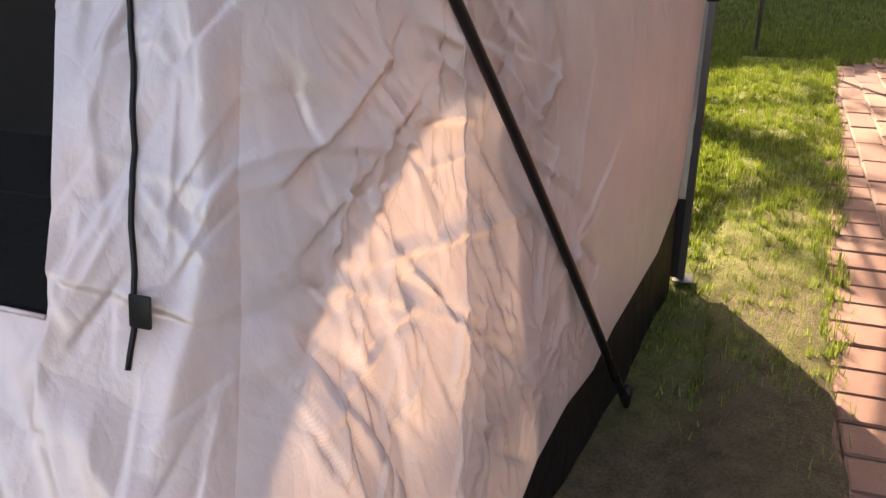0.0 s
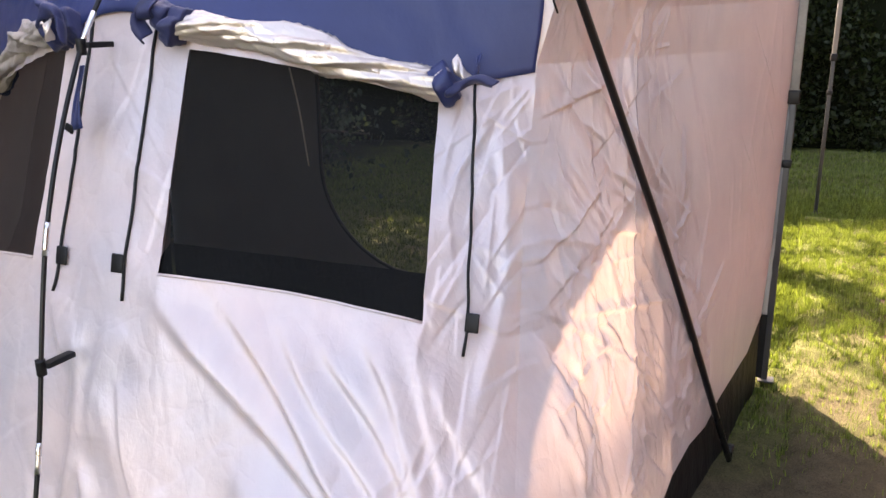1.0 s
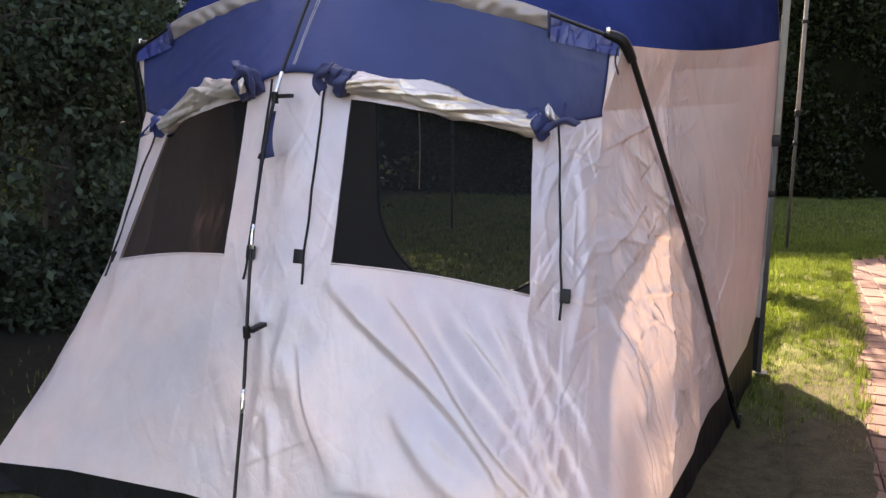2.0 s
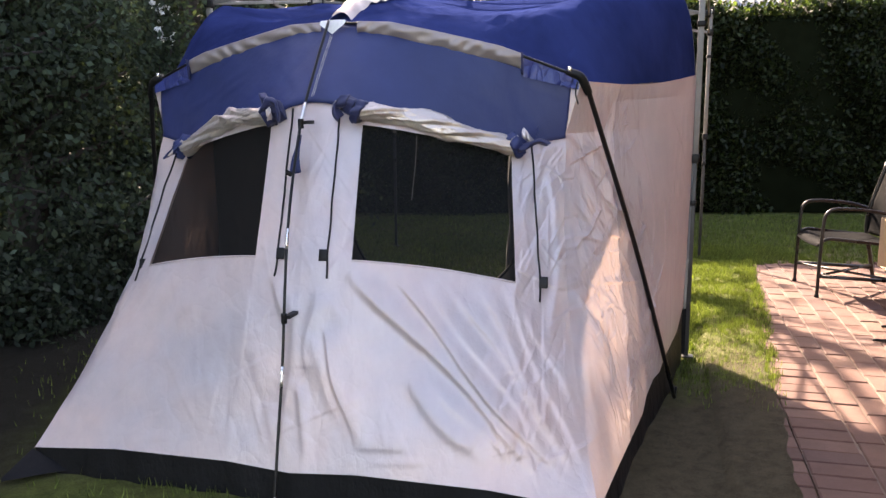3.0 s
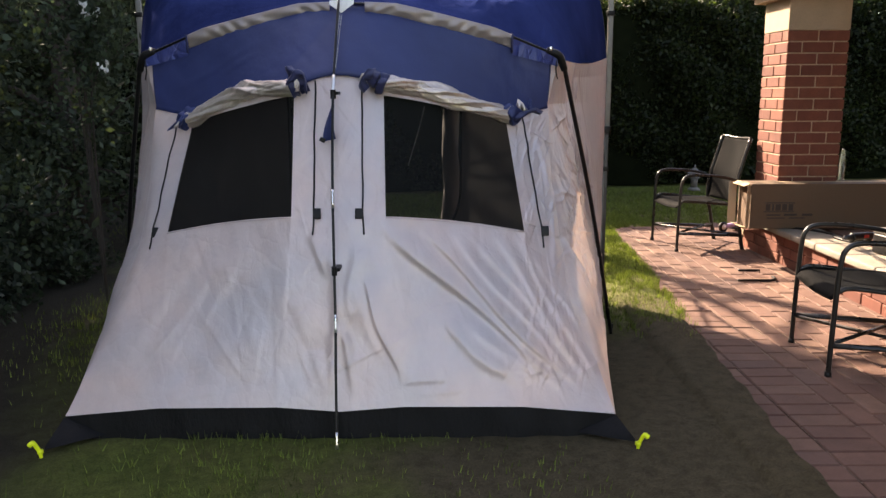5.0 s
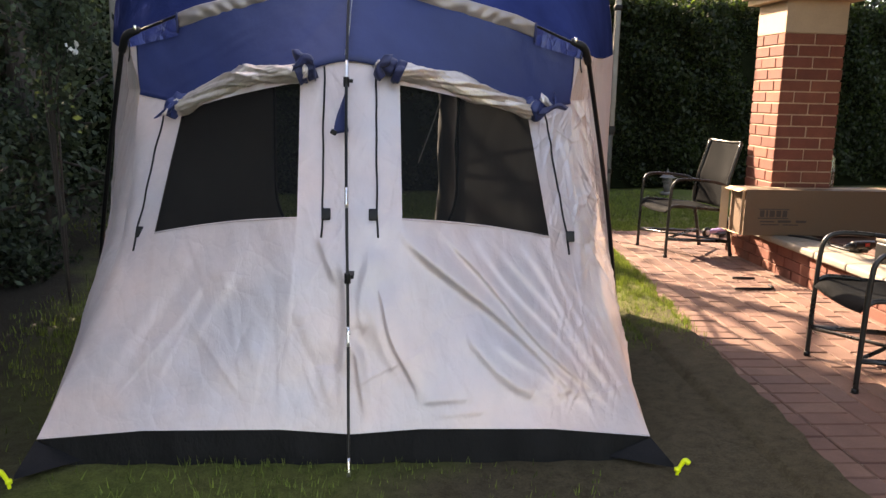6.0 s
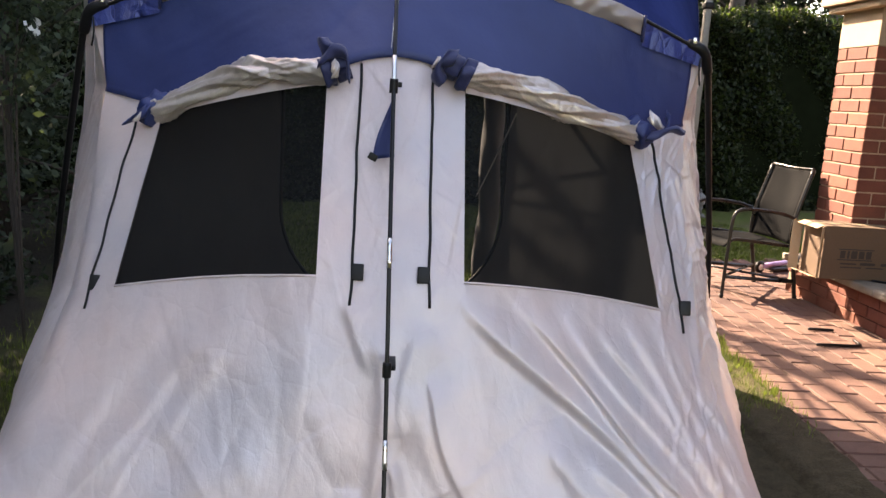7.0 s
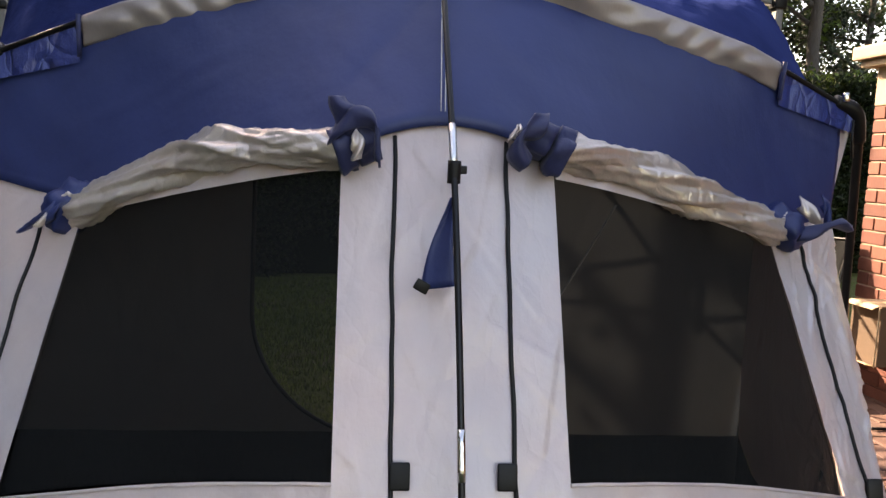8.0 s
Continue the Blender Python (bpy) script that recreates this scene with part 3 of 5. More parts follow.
def flap(sgn):
    """The rolled-up window cover along the head of the window."""
    n = 130
    path = []
    for k in range(n + 1):
        t = k / n
        p = front(sgn * lerp(0.93, 2.17, t), 2.0 + 0.02 * math.sin(t * 3.1))
        p += Vector((0, -0.034 - 0.006 * math.sin(t * 11 + sgn), 0.010 * math.sin(t * 6.5 + sgn) - 0.004 - 0.012 * t))
        path.append(p)
    rr = lambda k: 0.023 + 0.009 * math.sin(math.pi * min(1, k * 1.15)) + 0.004 * math.sin(k * 17) + 0.012 * max(0.0, min(1.0, (k - 0.80) / 0.14))
    def ring(a, k):
        tw = a * 3 + k * 16 * sgn
        spiral = 1 - abs(math.sin(2.5 * a + k * 13 * sgn + 0.8 * math.sin(k * 9))) ** 0.6
        return 1 + 0.14 * math.sin(tw) + 0.34 * spiral + 0.22 * crumple(math.cos(a + 5 * k) * 0.7, math.sin(a + 5 * k) * 0.7, k * 0.9 + 5 * sgn, 2.6) + 0.07 * math.sin(5 * a + k * 26 * sgn) + 0.06 * math.sin(9 * a + 37 * k * sgn) + 0.11 * (0.5 - abs(math.sin(3.5 * a - 21 * k * sgn + 1.3 * math.sin(k * 14))) ** 0.5)
    roll = part("window_flap", tube(path, rr, 56, shape=ring), SILVER, TENT, "rolled silver-beige window flap tied with navy straps")
    # a strip of the cover that hangs under the roll
    def strip(i, j):
        p = front(sgn * lerp(1.0, 2.0, i), 2.0 - 0.105 * j * (0.75 + 0.25 * math.sin(3 * i)))
        return p + Vector((0, -0.010 - 0.004 * math.sin(i * 40), 0))
    part("flap_edge", sheet(strip, 40, 4), CLOTH, roll)
    def ring_of(c, d, r, w, mat, name, label="", seed=0.0):
        pts = [c + d * (x * w) for x in (-1.0, -0.93, -0.5, 0.0, 0.5, 0.93, 1.0)]
        bend = lambda a, k: 1 + 0.14 * math.sin(2 * a + seed) + 0.10 * math.sin(5 * a + 3 * k + seed) + 0.3 * crumple(math.cos(a), math.sin(a), k + seed, 1.6)
        return part(name, tube(pts, lambda k: r * (0.80 if k in (0.0, 1.0) else 1.0), 32, shape=bend), mat, roll, label)
    def ribbon(pts, w, mat, name, label="", twist=0.0):
        line = smooth_path(pts, 8)
        def at(i, j):
            p = line[round(i * (len(line) - 1))]
            a = 0.3 + twist * i
            wid = w * (1 - 0.45 * i * i) * (1 + 0.12 * math.sin(9 * i + 4 * j))
            bulge = 0.35 * w * math.sin(math.pi * j) + 0.006 * math.sin(7 * i + 5 * j)
            return p + Vector((math.sin(a) * wid * (j - 0.5), -bulge, math.cos(a) * wid * (j - 0.5)))
        o = part(name, sheet(at, len(line) - 1, 8), mat, roll, label)
        o.modifiers.new("thick", "SOLIDIFY").thickness = 0.004
        return o
    # inner end: a rolled bundle of navy webbing
    c = path[0]
    d = (path[4] - path[0]).normalized()
    ring_of(c + d * 0.012, d, 0.044, 0.016, NAVY, "tie_strap", "navy webbing strap", 1.0 + sgn)
    ring_of(c - d * 0.026 + Vector((0, 0, 0.004)), d, 0.036, 0.020, NAVY, "tie_strap", "navy webbing strap", 4.0)
    if sgn < 0:
        ribbon([c + Vector((0.005, -0.03, 0.03)), c + Vector((-0.012, -0.04, 0.055)), c + Vector((-0.024, -0.03, 0.082))], 0.045, NAVY, "strap_end", "loose end of the navy strap", 1.2)
        ribbon([c + Vector((-0.03, -0.035, 0.02)), c + Vector((0.0, -0.055, 0.045)), c + Vector((0.040, -0.045, 0.040)), c + Vector((0.046, -0.04, -0.02))], 0.040, NAVY, "strap_end", "loose end of the navy strap", -0.5)
        # silver piece painted in for the white highlight between the straps
        ribbon([c + Vector((0.006, -0.05, 0.018)), c + Vector((0.014, -0.056, 0.0)), c + Vector((0.012, -0.052, -0.02))], 0.030, SILVER, "strap_lining_glint", "", 1.0)
    else:
        ribbon([c + Vector((-0.02, -0.03, 0.036)), c + Vector((-0.055, -0.045, 0.030)), c + Vector((-0.07, -0.035, 0.0)), c + Vector((-0.05, -0.03, -0.03))], 0.050, NAVY, "strap_end", "loose end of the navy strap", 0.4)
        ribbon([c + Vector((-0.065, -0.03, 0.028)), c + Vector((-0.082, -0.03, 0.010))], 0.024, SILVER, "strap_lining_glint")
    # outer end: a broad blue band and its loose end
    n1 = int(0.95 * n)
    c, d = path[n1], (path[n] - path[n - 6]).normalized()
    ring_of(c, (d + Vector((0, 0, 0.35))).normalized(), 0.048, 0.022, BLUE, "tie_band", "royal blue tie band", 2.0)
    if sgn > 0:
        ribbon([c + Vector((0.02, -0.03, -0.012)), c + Vector((0.06, -0.05, 0.0)), c + Vector((0.10, -0.05, 0.016)), c + Vector((0.135, -0.035, 0.004))], 0.036, NAVY, "strap_end", "loose end of the navy strap", 0.5)
        ribbon([c + Vector((0.03, -0.012, 0.055)), c + Vector((0.05, -0.03, 0.03)), c + Vector((0.07, -0.03, 0.015))], 0.030, SILVER, "strap_lining_glint", "", 0.6)
        ribbon([c + Vector((0.085, -0.004, 0.060)), c + Vector((0.088, -0.02, 0.035)), c + Vector((0.085, -0.03, 0.012))], 0.028, BLUE, "strap_loop")
    else:
        ribbon([c + Vector((-0.01, -0.035, 0.0)), c + Vector((-0.045, -0.04, -0.020)), c + Vector((-0.075, -0.03, -0.045))], 0.050, BLUE, "strap_end", "loose end of the blue strap", 0.7)
        ribbon([c + Vector((-0.03, -0.04, -0.01)), c + Vector((-0.045, -0.048, -0.035))], 0.022, SILVER, "strap_lining_glint", "", 0.9)


flap(-1)
flap(1)

# side walls: from the front corner back to the gazebo leg
BACK = [(1.415, 2.20, 0.075), (1.42, 2.195, 0.72), (1.425, 2.195, 1.28), (1.425, 2.195, 1.54)]


HEM = [(0.0, 0.0), (0.42, 0.05), (0.47, 0.115), (0.55, 0.145), (0.64, 0.12), (0.71, 0.165), (0.91, 0.20), (1.0, 0.33)]      # how far the side's hem is drawn up
SEAM = 0.28                                        # the corner panel ends here


def side(sgn, i, b):
    up = table(HEM, i)
    b = up + b * (1 - up / 3)
    i *= 1 - 0.055 * max(0.0, 1 - b / 0.85)
    soft = 0.040 * min(1.0, b * 2.5) * min(1.0, max(0.0, 1.9 - b) * 2)
    p, j = front(3.0 * sgn, b) - Vector((-0.7 * sgn * soft, 0.7 * soft, 0)), min(int(b), 2)
    q = Vector(BACK[j]).lerp(Vector(BACK[j + 1]), b - j)
    q.x *= sgn
    m = p.lerp(q, i) + Vector((-0.7 * sgn, 0.7, 0)) * soft * max(0.0, 1 - i / 0.11) ** 2
    m.x += sgn * 0.030 * math.sin(math.pi * i) * math.sin(math.pi * min(1, b / 2.6))
    if b > 2.5:
        m.z -= 0.03 * math.sin(math.pi * i) * (b - 2.5) * 2
    return m


SIDE_CREASES = creases(31, 120, (0.55, 1.35), (0.05, 1.45), (0.10, 0.42), (0.004, 0.010), (0.02, 0.06), (0.003, 0.008), 0.35) + creases(34, 260, (0.55, 1.35), (0.05, 1.45), (0.05, 0.22), (0.0025, 0.006), (0.008, 0.028), (0.002, 0.006), 0.45) + creases(32, 90, (0.7, 1.4), (0.1, 0.9), (0.04, 0.14), (0.003, 0.007), (0.008, 0.022), (0.002, 0.006), 0.9) \
    + creases(33, 26, (1.35, 2.1), (0.1, 1.5), (0.15, 0.6), (0.002, 0.005), (0.03, 0.09), (0.008, 0.02), 0.5)


def side_sheet(sgn, na, nb):
    pts = [[side(sgn, (i / na) ** 1.35, j / nb * 3) for j in range(nb + 1)] for i in range(na + 1)]
    y = np.array([[p.y for p in r] for r in pts])
    z = np.array([[p.z for p in r] for r in pts])
    fld = crease_field(y, z, SIDE_CREASES)
    edge = [front_cloth(3.0 * sgn, min(j / nb * 3, 2.0)) - front(3.0 * sgn, min(j / nb * 3, 2.0)) for j in range(nb + 1)]
    for i in range(na + 1):
        k = (i / na) ** 1.35
        for j in range(nb + 1):
            b, m = j / nb * 3, pts[i][j]
            h = float(fld[i, j]) + 0.012 * noise.noise((m.y * 3, m.z * 2.4, 5 + sgn)) + max(0.0, 1 - k / 0.5) * 0.016 * noise.noise((m.y * 7, m.z * 2.6, 2))
            grip = min(1.0, k * 14) * min(1.0, (1 - k) * 10) * min(1.0, b * 5 + 0.05) * min(1.0, (3 - b) * 4)
            if k < 0.08:
                m += edge[j] * (1 - k / 0.08) * (1 if b < 2 else max(0.0, 3 - b))
            m.x += sgn * h * grip * (0.95 if sgn > 0 else 0.45)
    cut = round(SEAM ** (1 / 1.35) * na)
    return sheet(lambda i, j: pts[round(i * cut)][round(j * nb)], cut, nb), sheet(lambda i, j: pts[cut + round(i * (na - cut))][round(j * nb)], na - cut, nb), [p.copy() for p in pts[cut]]


for sgn in (-1, 1):
    panel, wall, line = side_sheet(sgn, 360 if sgn > 0 else 110, 320 if sgn > 0 else 120)
    part("corner_panel", panel, CLOTH, TENT, "silver-beige nylon corner panel, crushed and creased")
    part("side_wall", wall, CLOTH_SIDE, TENT, "pinkish beige nylon side wall, darkened for its shade")
    part("side_seam", tube(line[::4], 0.0022, 6), CLOTH_SIDE, TENT)


# roof: from the arch up to the rail of the gazebo behind
RIDGE = [(0.73, 1.70), (1.02, 1.82), (1.5, 1.905), (2.0, 1.95), (2.2, 1.975)]


def roof(s, t):
    """s from -1 to 1 across, t from 0 (arch) to 1 (back)."""
    half = lerp(0.94, 1.42, t)
    v = lerp(0.735 + 0.131 * s * s, 2.195, t)
    low, top = lerp(1.48, 1.54, t), table(RIDGE, lerp(0.735, 2.195, t))
    if t > 0 and t < 1:
        low -= 0.03 * math.sin(math.pi * t)
    pw = 1.9 + 38 * t ** 1.5
    k = abs(s)
    dip = 0.10 * math.sin(math.pi * t) * math.sin(math.pi * min(1, k * 1.25)) if k < 0.8 else 0.0
    z = low + (top - low) * (1 - k ** pw) - dip
    z += 0.012 * math.sin(math.pi * t) * noise.noise((s * 6, t * 5, 3)) - (0.02 * abs(math.sin(s * 6.6)) * t ** 6)
    z += 0.006 * crumple(s * 2, t * 2, 1.0, 4) * math.sin(math.pi * t)
    return Vector((half * s, v + 0.006 * noise.noise((s * 8, t * 8, 1)), z))


ROOF_CREASES = creases(51, 60, (-1.2, 1.3), (0.9, 2.15), (0.15, 0.6), (0.002, 0.006), (0.03, 0.08), (0.006, 0.016), 0.5, 0.6) + creases(52, 60, (0.55, 1.3), (0.8, 1.6), (0.06, 0.25), (0.003, 0.007), (0.012, 0.035), (0.004, 0.010), 0.9)


def roof_sheet(na, nb):
    pts = [[roof(math.sin(math.pi * (i / na - 0.5)) * 0.35 + (i / na * 2 - 1) * 0.65, j / nb) for j in range(nb + 1)] for i in range(na + 1)]
    fld = crease_field(np.array([[p.x for p in r] for r in pts]), np.array([[p.y for p in r] for r in pts]), ROOF_CREASES)
    for i in range(na + 1):
        for j in range(nb + 1):
            pts[i][j].z += float(fld[i, j]) * min(1.0, j / nb * 8, (1 - j / nb) * 8)
    return sheet(lambda i, j: pts[round(i * na)][round(j * nb)], na, nb)


part("roof", roof_sheet(200, 110), BLUE_ROOF, TENT, "glossy royal blue nylon roof tied up to the gazebo rail")

# strip added along the roof's back edge to block a leak of sun
part("roof_light_seal", sheet(lambda i, j: roof(i * 2 - 1, 1.0) + Vector((0, 0.004 + 0.012 * j, -0.10 * j + 0.002)), 120, 3), BLUE_ROOF, TENT)


def arch(u):
    """The front arch at half width u."""
    s = abs(u)
    for i in range(3):
        if s <= FU[i + 1][3] or i == 2:
            f = (s - FU[i][3]) / (FU[i + 1][3] - FU[i][3])
            f = max(0.0, min(1.0, f))
            p = Vector((u, lerp(FV[i][3], FV[i + 1][3], f), lerp(FZ[i][3], FZ[i + 1][3], f)))
            break
    p.z += 0.010 * math.sin(math.pi * min(1, s / 0.94))
    return p


part("arch_pole", tube([arch(lerp(-0.95, 0.95, k / 60)) + Vector((0, -0.012, 0.010)) for k in range(61)], 0.006, 8), POLE, TENT)
for sgn in (-1, 1):
    def sleeve(i, j):
        u = sgn * lerp(0.075, 0.715, i)
        p = arch(u)
        d = 0.052 + 0.012 * math.sin(math.pi * i) + 0.006 * i
        fold_ = 0.004 * math.sin(i * 47 + j * 6 + 3 * math.sin(i * 9)) * math.sin(math.pi * j) + 0.003 * math.sin(i * 23 - j * 4) * math.sin(math.pi * j)
        return p + Vector((0, -0.022 - 0.010 * math.sin(math.pi * j) + fold_ + 0.012 * j, 0.018 - d * j))
    sl = part("arch_sleeve", sheet(sleeve, 160, 12), CLOTH_TRIM, TENT, "puckered beige pole sleeve")
    sl.modifiers.new("thick", "SOLIDIFY").thickness = 0.002
    def tail(i, j):
        u = sgn * lerp(0.72, 0.93, i)
        p = arch(u)
        return p + Vector((0, -0.012 - 0.008 * j, 0.006 - lerp(0.075, 0.045, i) * j))
    part("sleeve_end", sheet(tail, 20, 6), BLUE_SHINY, TENT, "glossy blue end of the pole sleeve")
    part("sleeve_binding", tube([arch(sgn * 0.718) + Vector((0, -0.036 + 0.010 * k, 0.020 - 0.080 * k)) for k in (0, 0.33, 0.66, 1)], 0.005, 6), NAVY, TENT)


def ridge_sleeve(i, j):
    v = lerp(0.80, 1.75, i)
    w = 0.05 + 0.02 * math.sin(math.pi * i)
    k = 2 * j - 1
    return Vector((-0.03 + w * k, v, table(RIDGE, v) + 0.030 * (1 - k * k) + 0.004 * math.sin(i * 50 + 3 * k)))


part("ridge_sleeve", sheet(ridge_sleeve, 50, 10), CLOTH_TRIM, TENT, "puckered beige sleeve over the ridge")
part("hub_patch", sheet(lambda i, j: arch(lerp(-0.075, 0.03, i)) + Vector((0, -0.026 - 0.012 * j, 0.022 - 0.055 * j * (1 - abs(2 * i - 1) * 0.7))), 8, 8), WHITE, TENT, "white reinforcing patch at the crown")

# front pole
POLE_PTS = [(0.0, -0.02, 0.0), (-0.005, 0.045, 0.25), (-0.009, 0.111, 0.492), (-0.021, 0.221, 0.953), (-0.029, 0.372, 1.304), (-0.032, 0.53, 1.52), (-0.033, 0.690, 1.715)]
pole_path = smooth_path(POLE_PTS, 12)
fp = part("front_pole", tube(pole_path, 0.0055, 10), POLE, TENT, "black jointed pole with bright ferrules")


def on_pole(z):
    for a, b in zip(pole_path, pole_path[1:]):
        if a.z <= z <= b.z:
            return a.lerp(b, (z - a.z) / (b.z - a.z))
    return pole_path[-1]


for z0, z1 in ((0.425, 0.492), (0.892, 0.962), (1.335, 1.40), (0.0, 0.06)):
    part("ferrule", tube([on_pole(lerp(z0, z1, k / 4)) for k in range(5)], 0.0064, 10), STEEL, fp)
for zc, tab in ((1.325, -1), (0.655, 1)):
    c = on_pole(zc)
    part("clip", tube([c + Vector((0, 0, d)) for d in (-0.018, -0.012, 0.012, 0.018)], lambda k: 0.011, 10), BLACK, fp)
    part("clip_strap", box((0.022, 0.075, 0.013), Matrix.Translation(c + Vector((0.010, 0.04, 0.004))), 0.002), BLACK, fp)
def tie_shape(i, j):
    """A webbing tie, gathered at the clip and spread at its tip."""
    c = on_pole(1.285)
    return c + Vector((0.004 - (0.010 + 0.046 * i) * (1 - j) - 0.008 * i * math.sin(4 * i), 0.016 - 0.018 * i + 0.010 * math.sin(3 * j + 2 * i), -0.135 * i - 0.012 * (1 - j) * i))


tongue_bm = sheet(tie_shape, 12, 6)
st = part("door_tie", tongue_bm, BLUE, TENT, "hanging blue webbing tie with a black tip")
st.modifiers.new("thick", "SOLIDIFY").thickness = 0.003
part("tie_tip", box((0.024, 0.006, 0.018), Matrix.Translation(on_pole(1.285) + Vector((-0.045, 0.002, -0.140))) @ pose(0, 0, 0, 0, 28, 0), 0.002), BLACK, st)

# corner legs
for sgn in (-1, 1):
    top, foot = Vector((sgn * 0.955, 0.862, 1.475)), Vector((sgn * 1.36, 1.515, 0.0))
    mid = top.lerp(foot, 0.5) + Vector((sgn * 0.012, -0.012, 0.01))
    leg = part("corner_leg", tube(smooth_path([top, mid, foot], 14), 0.0105, 12), POLE, TENT, "black steel corner leg")
    elbow = smooth_path([top + Vector((-sgn * 0.075, -0.012, 0.040)), top + Vector((-sgn * 0.02, -0.006, 0.018)), top + Vector((sgn * 0.012, 0.018, -0.045))], 8)
    part("elbow", tube(elbow, lambda k: 0.0155 + 0.003 * math.sin(math.pi * k), 12), BLACK, leg, "moulded black corner joint")
    part("shock_cord", tube(smooth_path([top + Vector((-sgn * 0.03, -0.02, 0)), top + Vector((-sgn * 0.035, -0.03, -0.045)), top + Vector((-sgn * 0.025, -0.02, -0.085))], 6), 0.003, 6), BLACK, leg)
    part("cord_lock", box((0.014, 0.014, 0.020), Matrix.Translation(top + Vector((-sgn * 0.06, -0.03, 0.048))), 0.004), STEEL, leg)
    part("foot_spike", tube([foot + Vector((0, 0, d)) for d in (0.05, 0.02, -0.03)], lambda k: 0.013 - 0.006 * k, 8), BLACK, leg)

# black skirt round the foot of the walls, with the floor inside
def skirt_edge(i):
    if i < 0.25:
        return side(-1, 1 - i * 4, 0)
    if i > 0.75:
        return side(1, (i - 0.75) * 4, 0)
    return front((i - 0.5) * 12, 0)


def skirt(i, j):
    p = skirt_edge(i)
    c = Vector((0, 1.2, 0))
    d = Vector((p.x, p.y - c.y, 0)).normalized()
    w = 0.014 * noise.noise((p.x * 9, p.y * 9, 1)) + 0.010 * math.sin(p.x * 30)
    return Vector((p.x, p.y, lerp(p.z + 0.004, -0.045, j))) + d * ((0.018 + w) * j - 0.004 * (1 - j))


part("skirt", sheet(skirt, 220, 5), SKIRT, TENT, "black groundsheet skirt")
part("tub_floor", sheet(lambda i, j: Vector((lerp(-1.08, 1.08, i) * lerp(1, 1.26, j), lerp(0.14, 2.18, j), 0.012 + 0.006 * noise.noise((i * 9, j * 9, 2)))), 20, 20), SKIRT, TENT, "black groundsheet floor")


# back wall with an open arched door
def door_edge(z):
    """Half width of the door at height z."""
    if z < 0.25 or z > 1.85:
        return 0.0
    if z < 0.75:
        k = (0.75 - z) / 0.5
        return 0.53 * math.sqrt(max(0.0, 1 - k * k))
    if z > 1.35:
        k = (z - 1.35) / 0.5
        return 0.53 * math.sqrt(max(0.0, 1 - k * k))
    return 0.53


def back(sgn, i, j):
    z = lerp(0.075, 1.965, j)
    half = table([(0.075, 1.428), (1.54, 1.428), (1.965, 1.41)], z)
    inner = door_edge(z)
    x = lerp(inner, half, i)
    z2 = min(z, roof(min(1.0, x / 1.42), 1.0).z - 0.004)
    calm = max(0.0, 1 - (z / 1.9) ** 5)
    return Vector((sgn * x, 2.190 + calm * (0.012 * noise.noise((x * 4 + sgn, z * 1.5, 3)) + 0.010 * crumple(x + sgn, 0.3, z * 0.6, 5)), z2))


for sgn in (-1, 1):
    part("back_wall", sheet(lambda i, j: back(sgn, i, j), 60, 80), CLOTH_BACK, TENT, "nylon back wall, coloured dark for the dim inside, round an open arched door")
    part("tub_wall", sheet(lambda i, j: back(sgn, i, j * 0.075) + Vector((0, -0.012, -0.06 + 0.12 * j)), 40, 4), SKIRT, TENT)
rim = [Vector((door_edge(0.25 + 1.6 * k / 60), 2.188, 0.25 + 1.6 * k / 60)) for k in range(61)]
part("door_zip", tube(rim + [Vector((-p.x, p.y, p.z)) for p in rim[::-1]][1:], 0.009, 6), BLACK, TENT)
# roll added to cut the sun at the door's edge, dark to stay unnoticed
part("door_sun_roll", tube(smooth_path([(0.43, 2.26, 1.62), (0.46, 2.255, 1.35), (0.47, 2.255, 0.85), (0.46, 2.255, 0.42)], 12), 0.05, 16, shape=lambda a, k: 1 + 0.15 * math.sin(3 * a + 20 * k)), CLOTH_BACK, TENT, "rolled door flap added to cut off sunlight, coloured dark")
part("guy_cord", tube(smooth_path([(0.33, 0.66, 1.27), (0.30, 0.74, 1.16), (0.25, 0.85, 1.00)], 8), 0.0022, 6), STRING, TENT, "thin white cord behind the mesh")

# corner pegs and their loops
for sgn, px, py in ((-1, -1.105, -0.06), (1, 1.149, -0.011)):
    c = front(3.0 * sgn, 0)
    def web(i, j):
        a = Vector((c.x - sgn * 0.16 * (1 - j), c.y - 0.01, lerp(0.004, c.z, j)))
        return a.lerp(Vector((px - sgn * 0.01, py + 0.015, 0.012 + 0.012 * j)), i)
    part("corner_web", sheet(web, 8, 4), SKIRT, TENT, "black corner web pulled to the peg")
    peg = thing("tent_peg", "neon yellow plastic tent peg pushed into the lawn", "tent peg", Matrix.Translation(TENT.matrix_world @ Vector((px, py, 0))) @ AXIS, "tent pegs")
    bm = tube(smooth_path([(0, 0, -0.06), (0.0, 0, 0.0), (0.012 * sgn, -0.004, 0.035), (0.022 * sgn, -0.008, 0.050), (0.034 * sgn, -0.010, 0.040)], 6), lambda k: 0.006 + 0.004 * k, 8)
    part("hook", bm, NEON, peg)
    part("collar", tube([(0, 0, 0.006), (0, 0, 0.018)], 0.012, 8), NEON, peg)

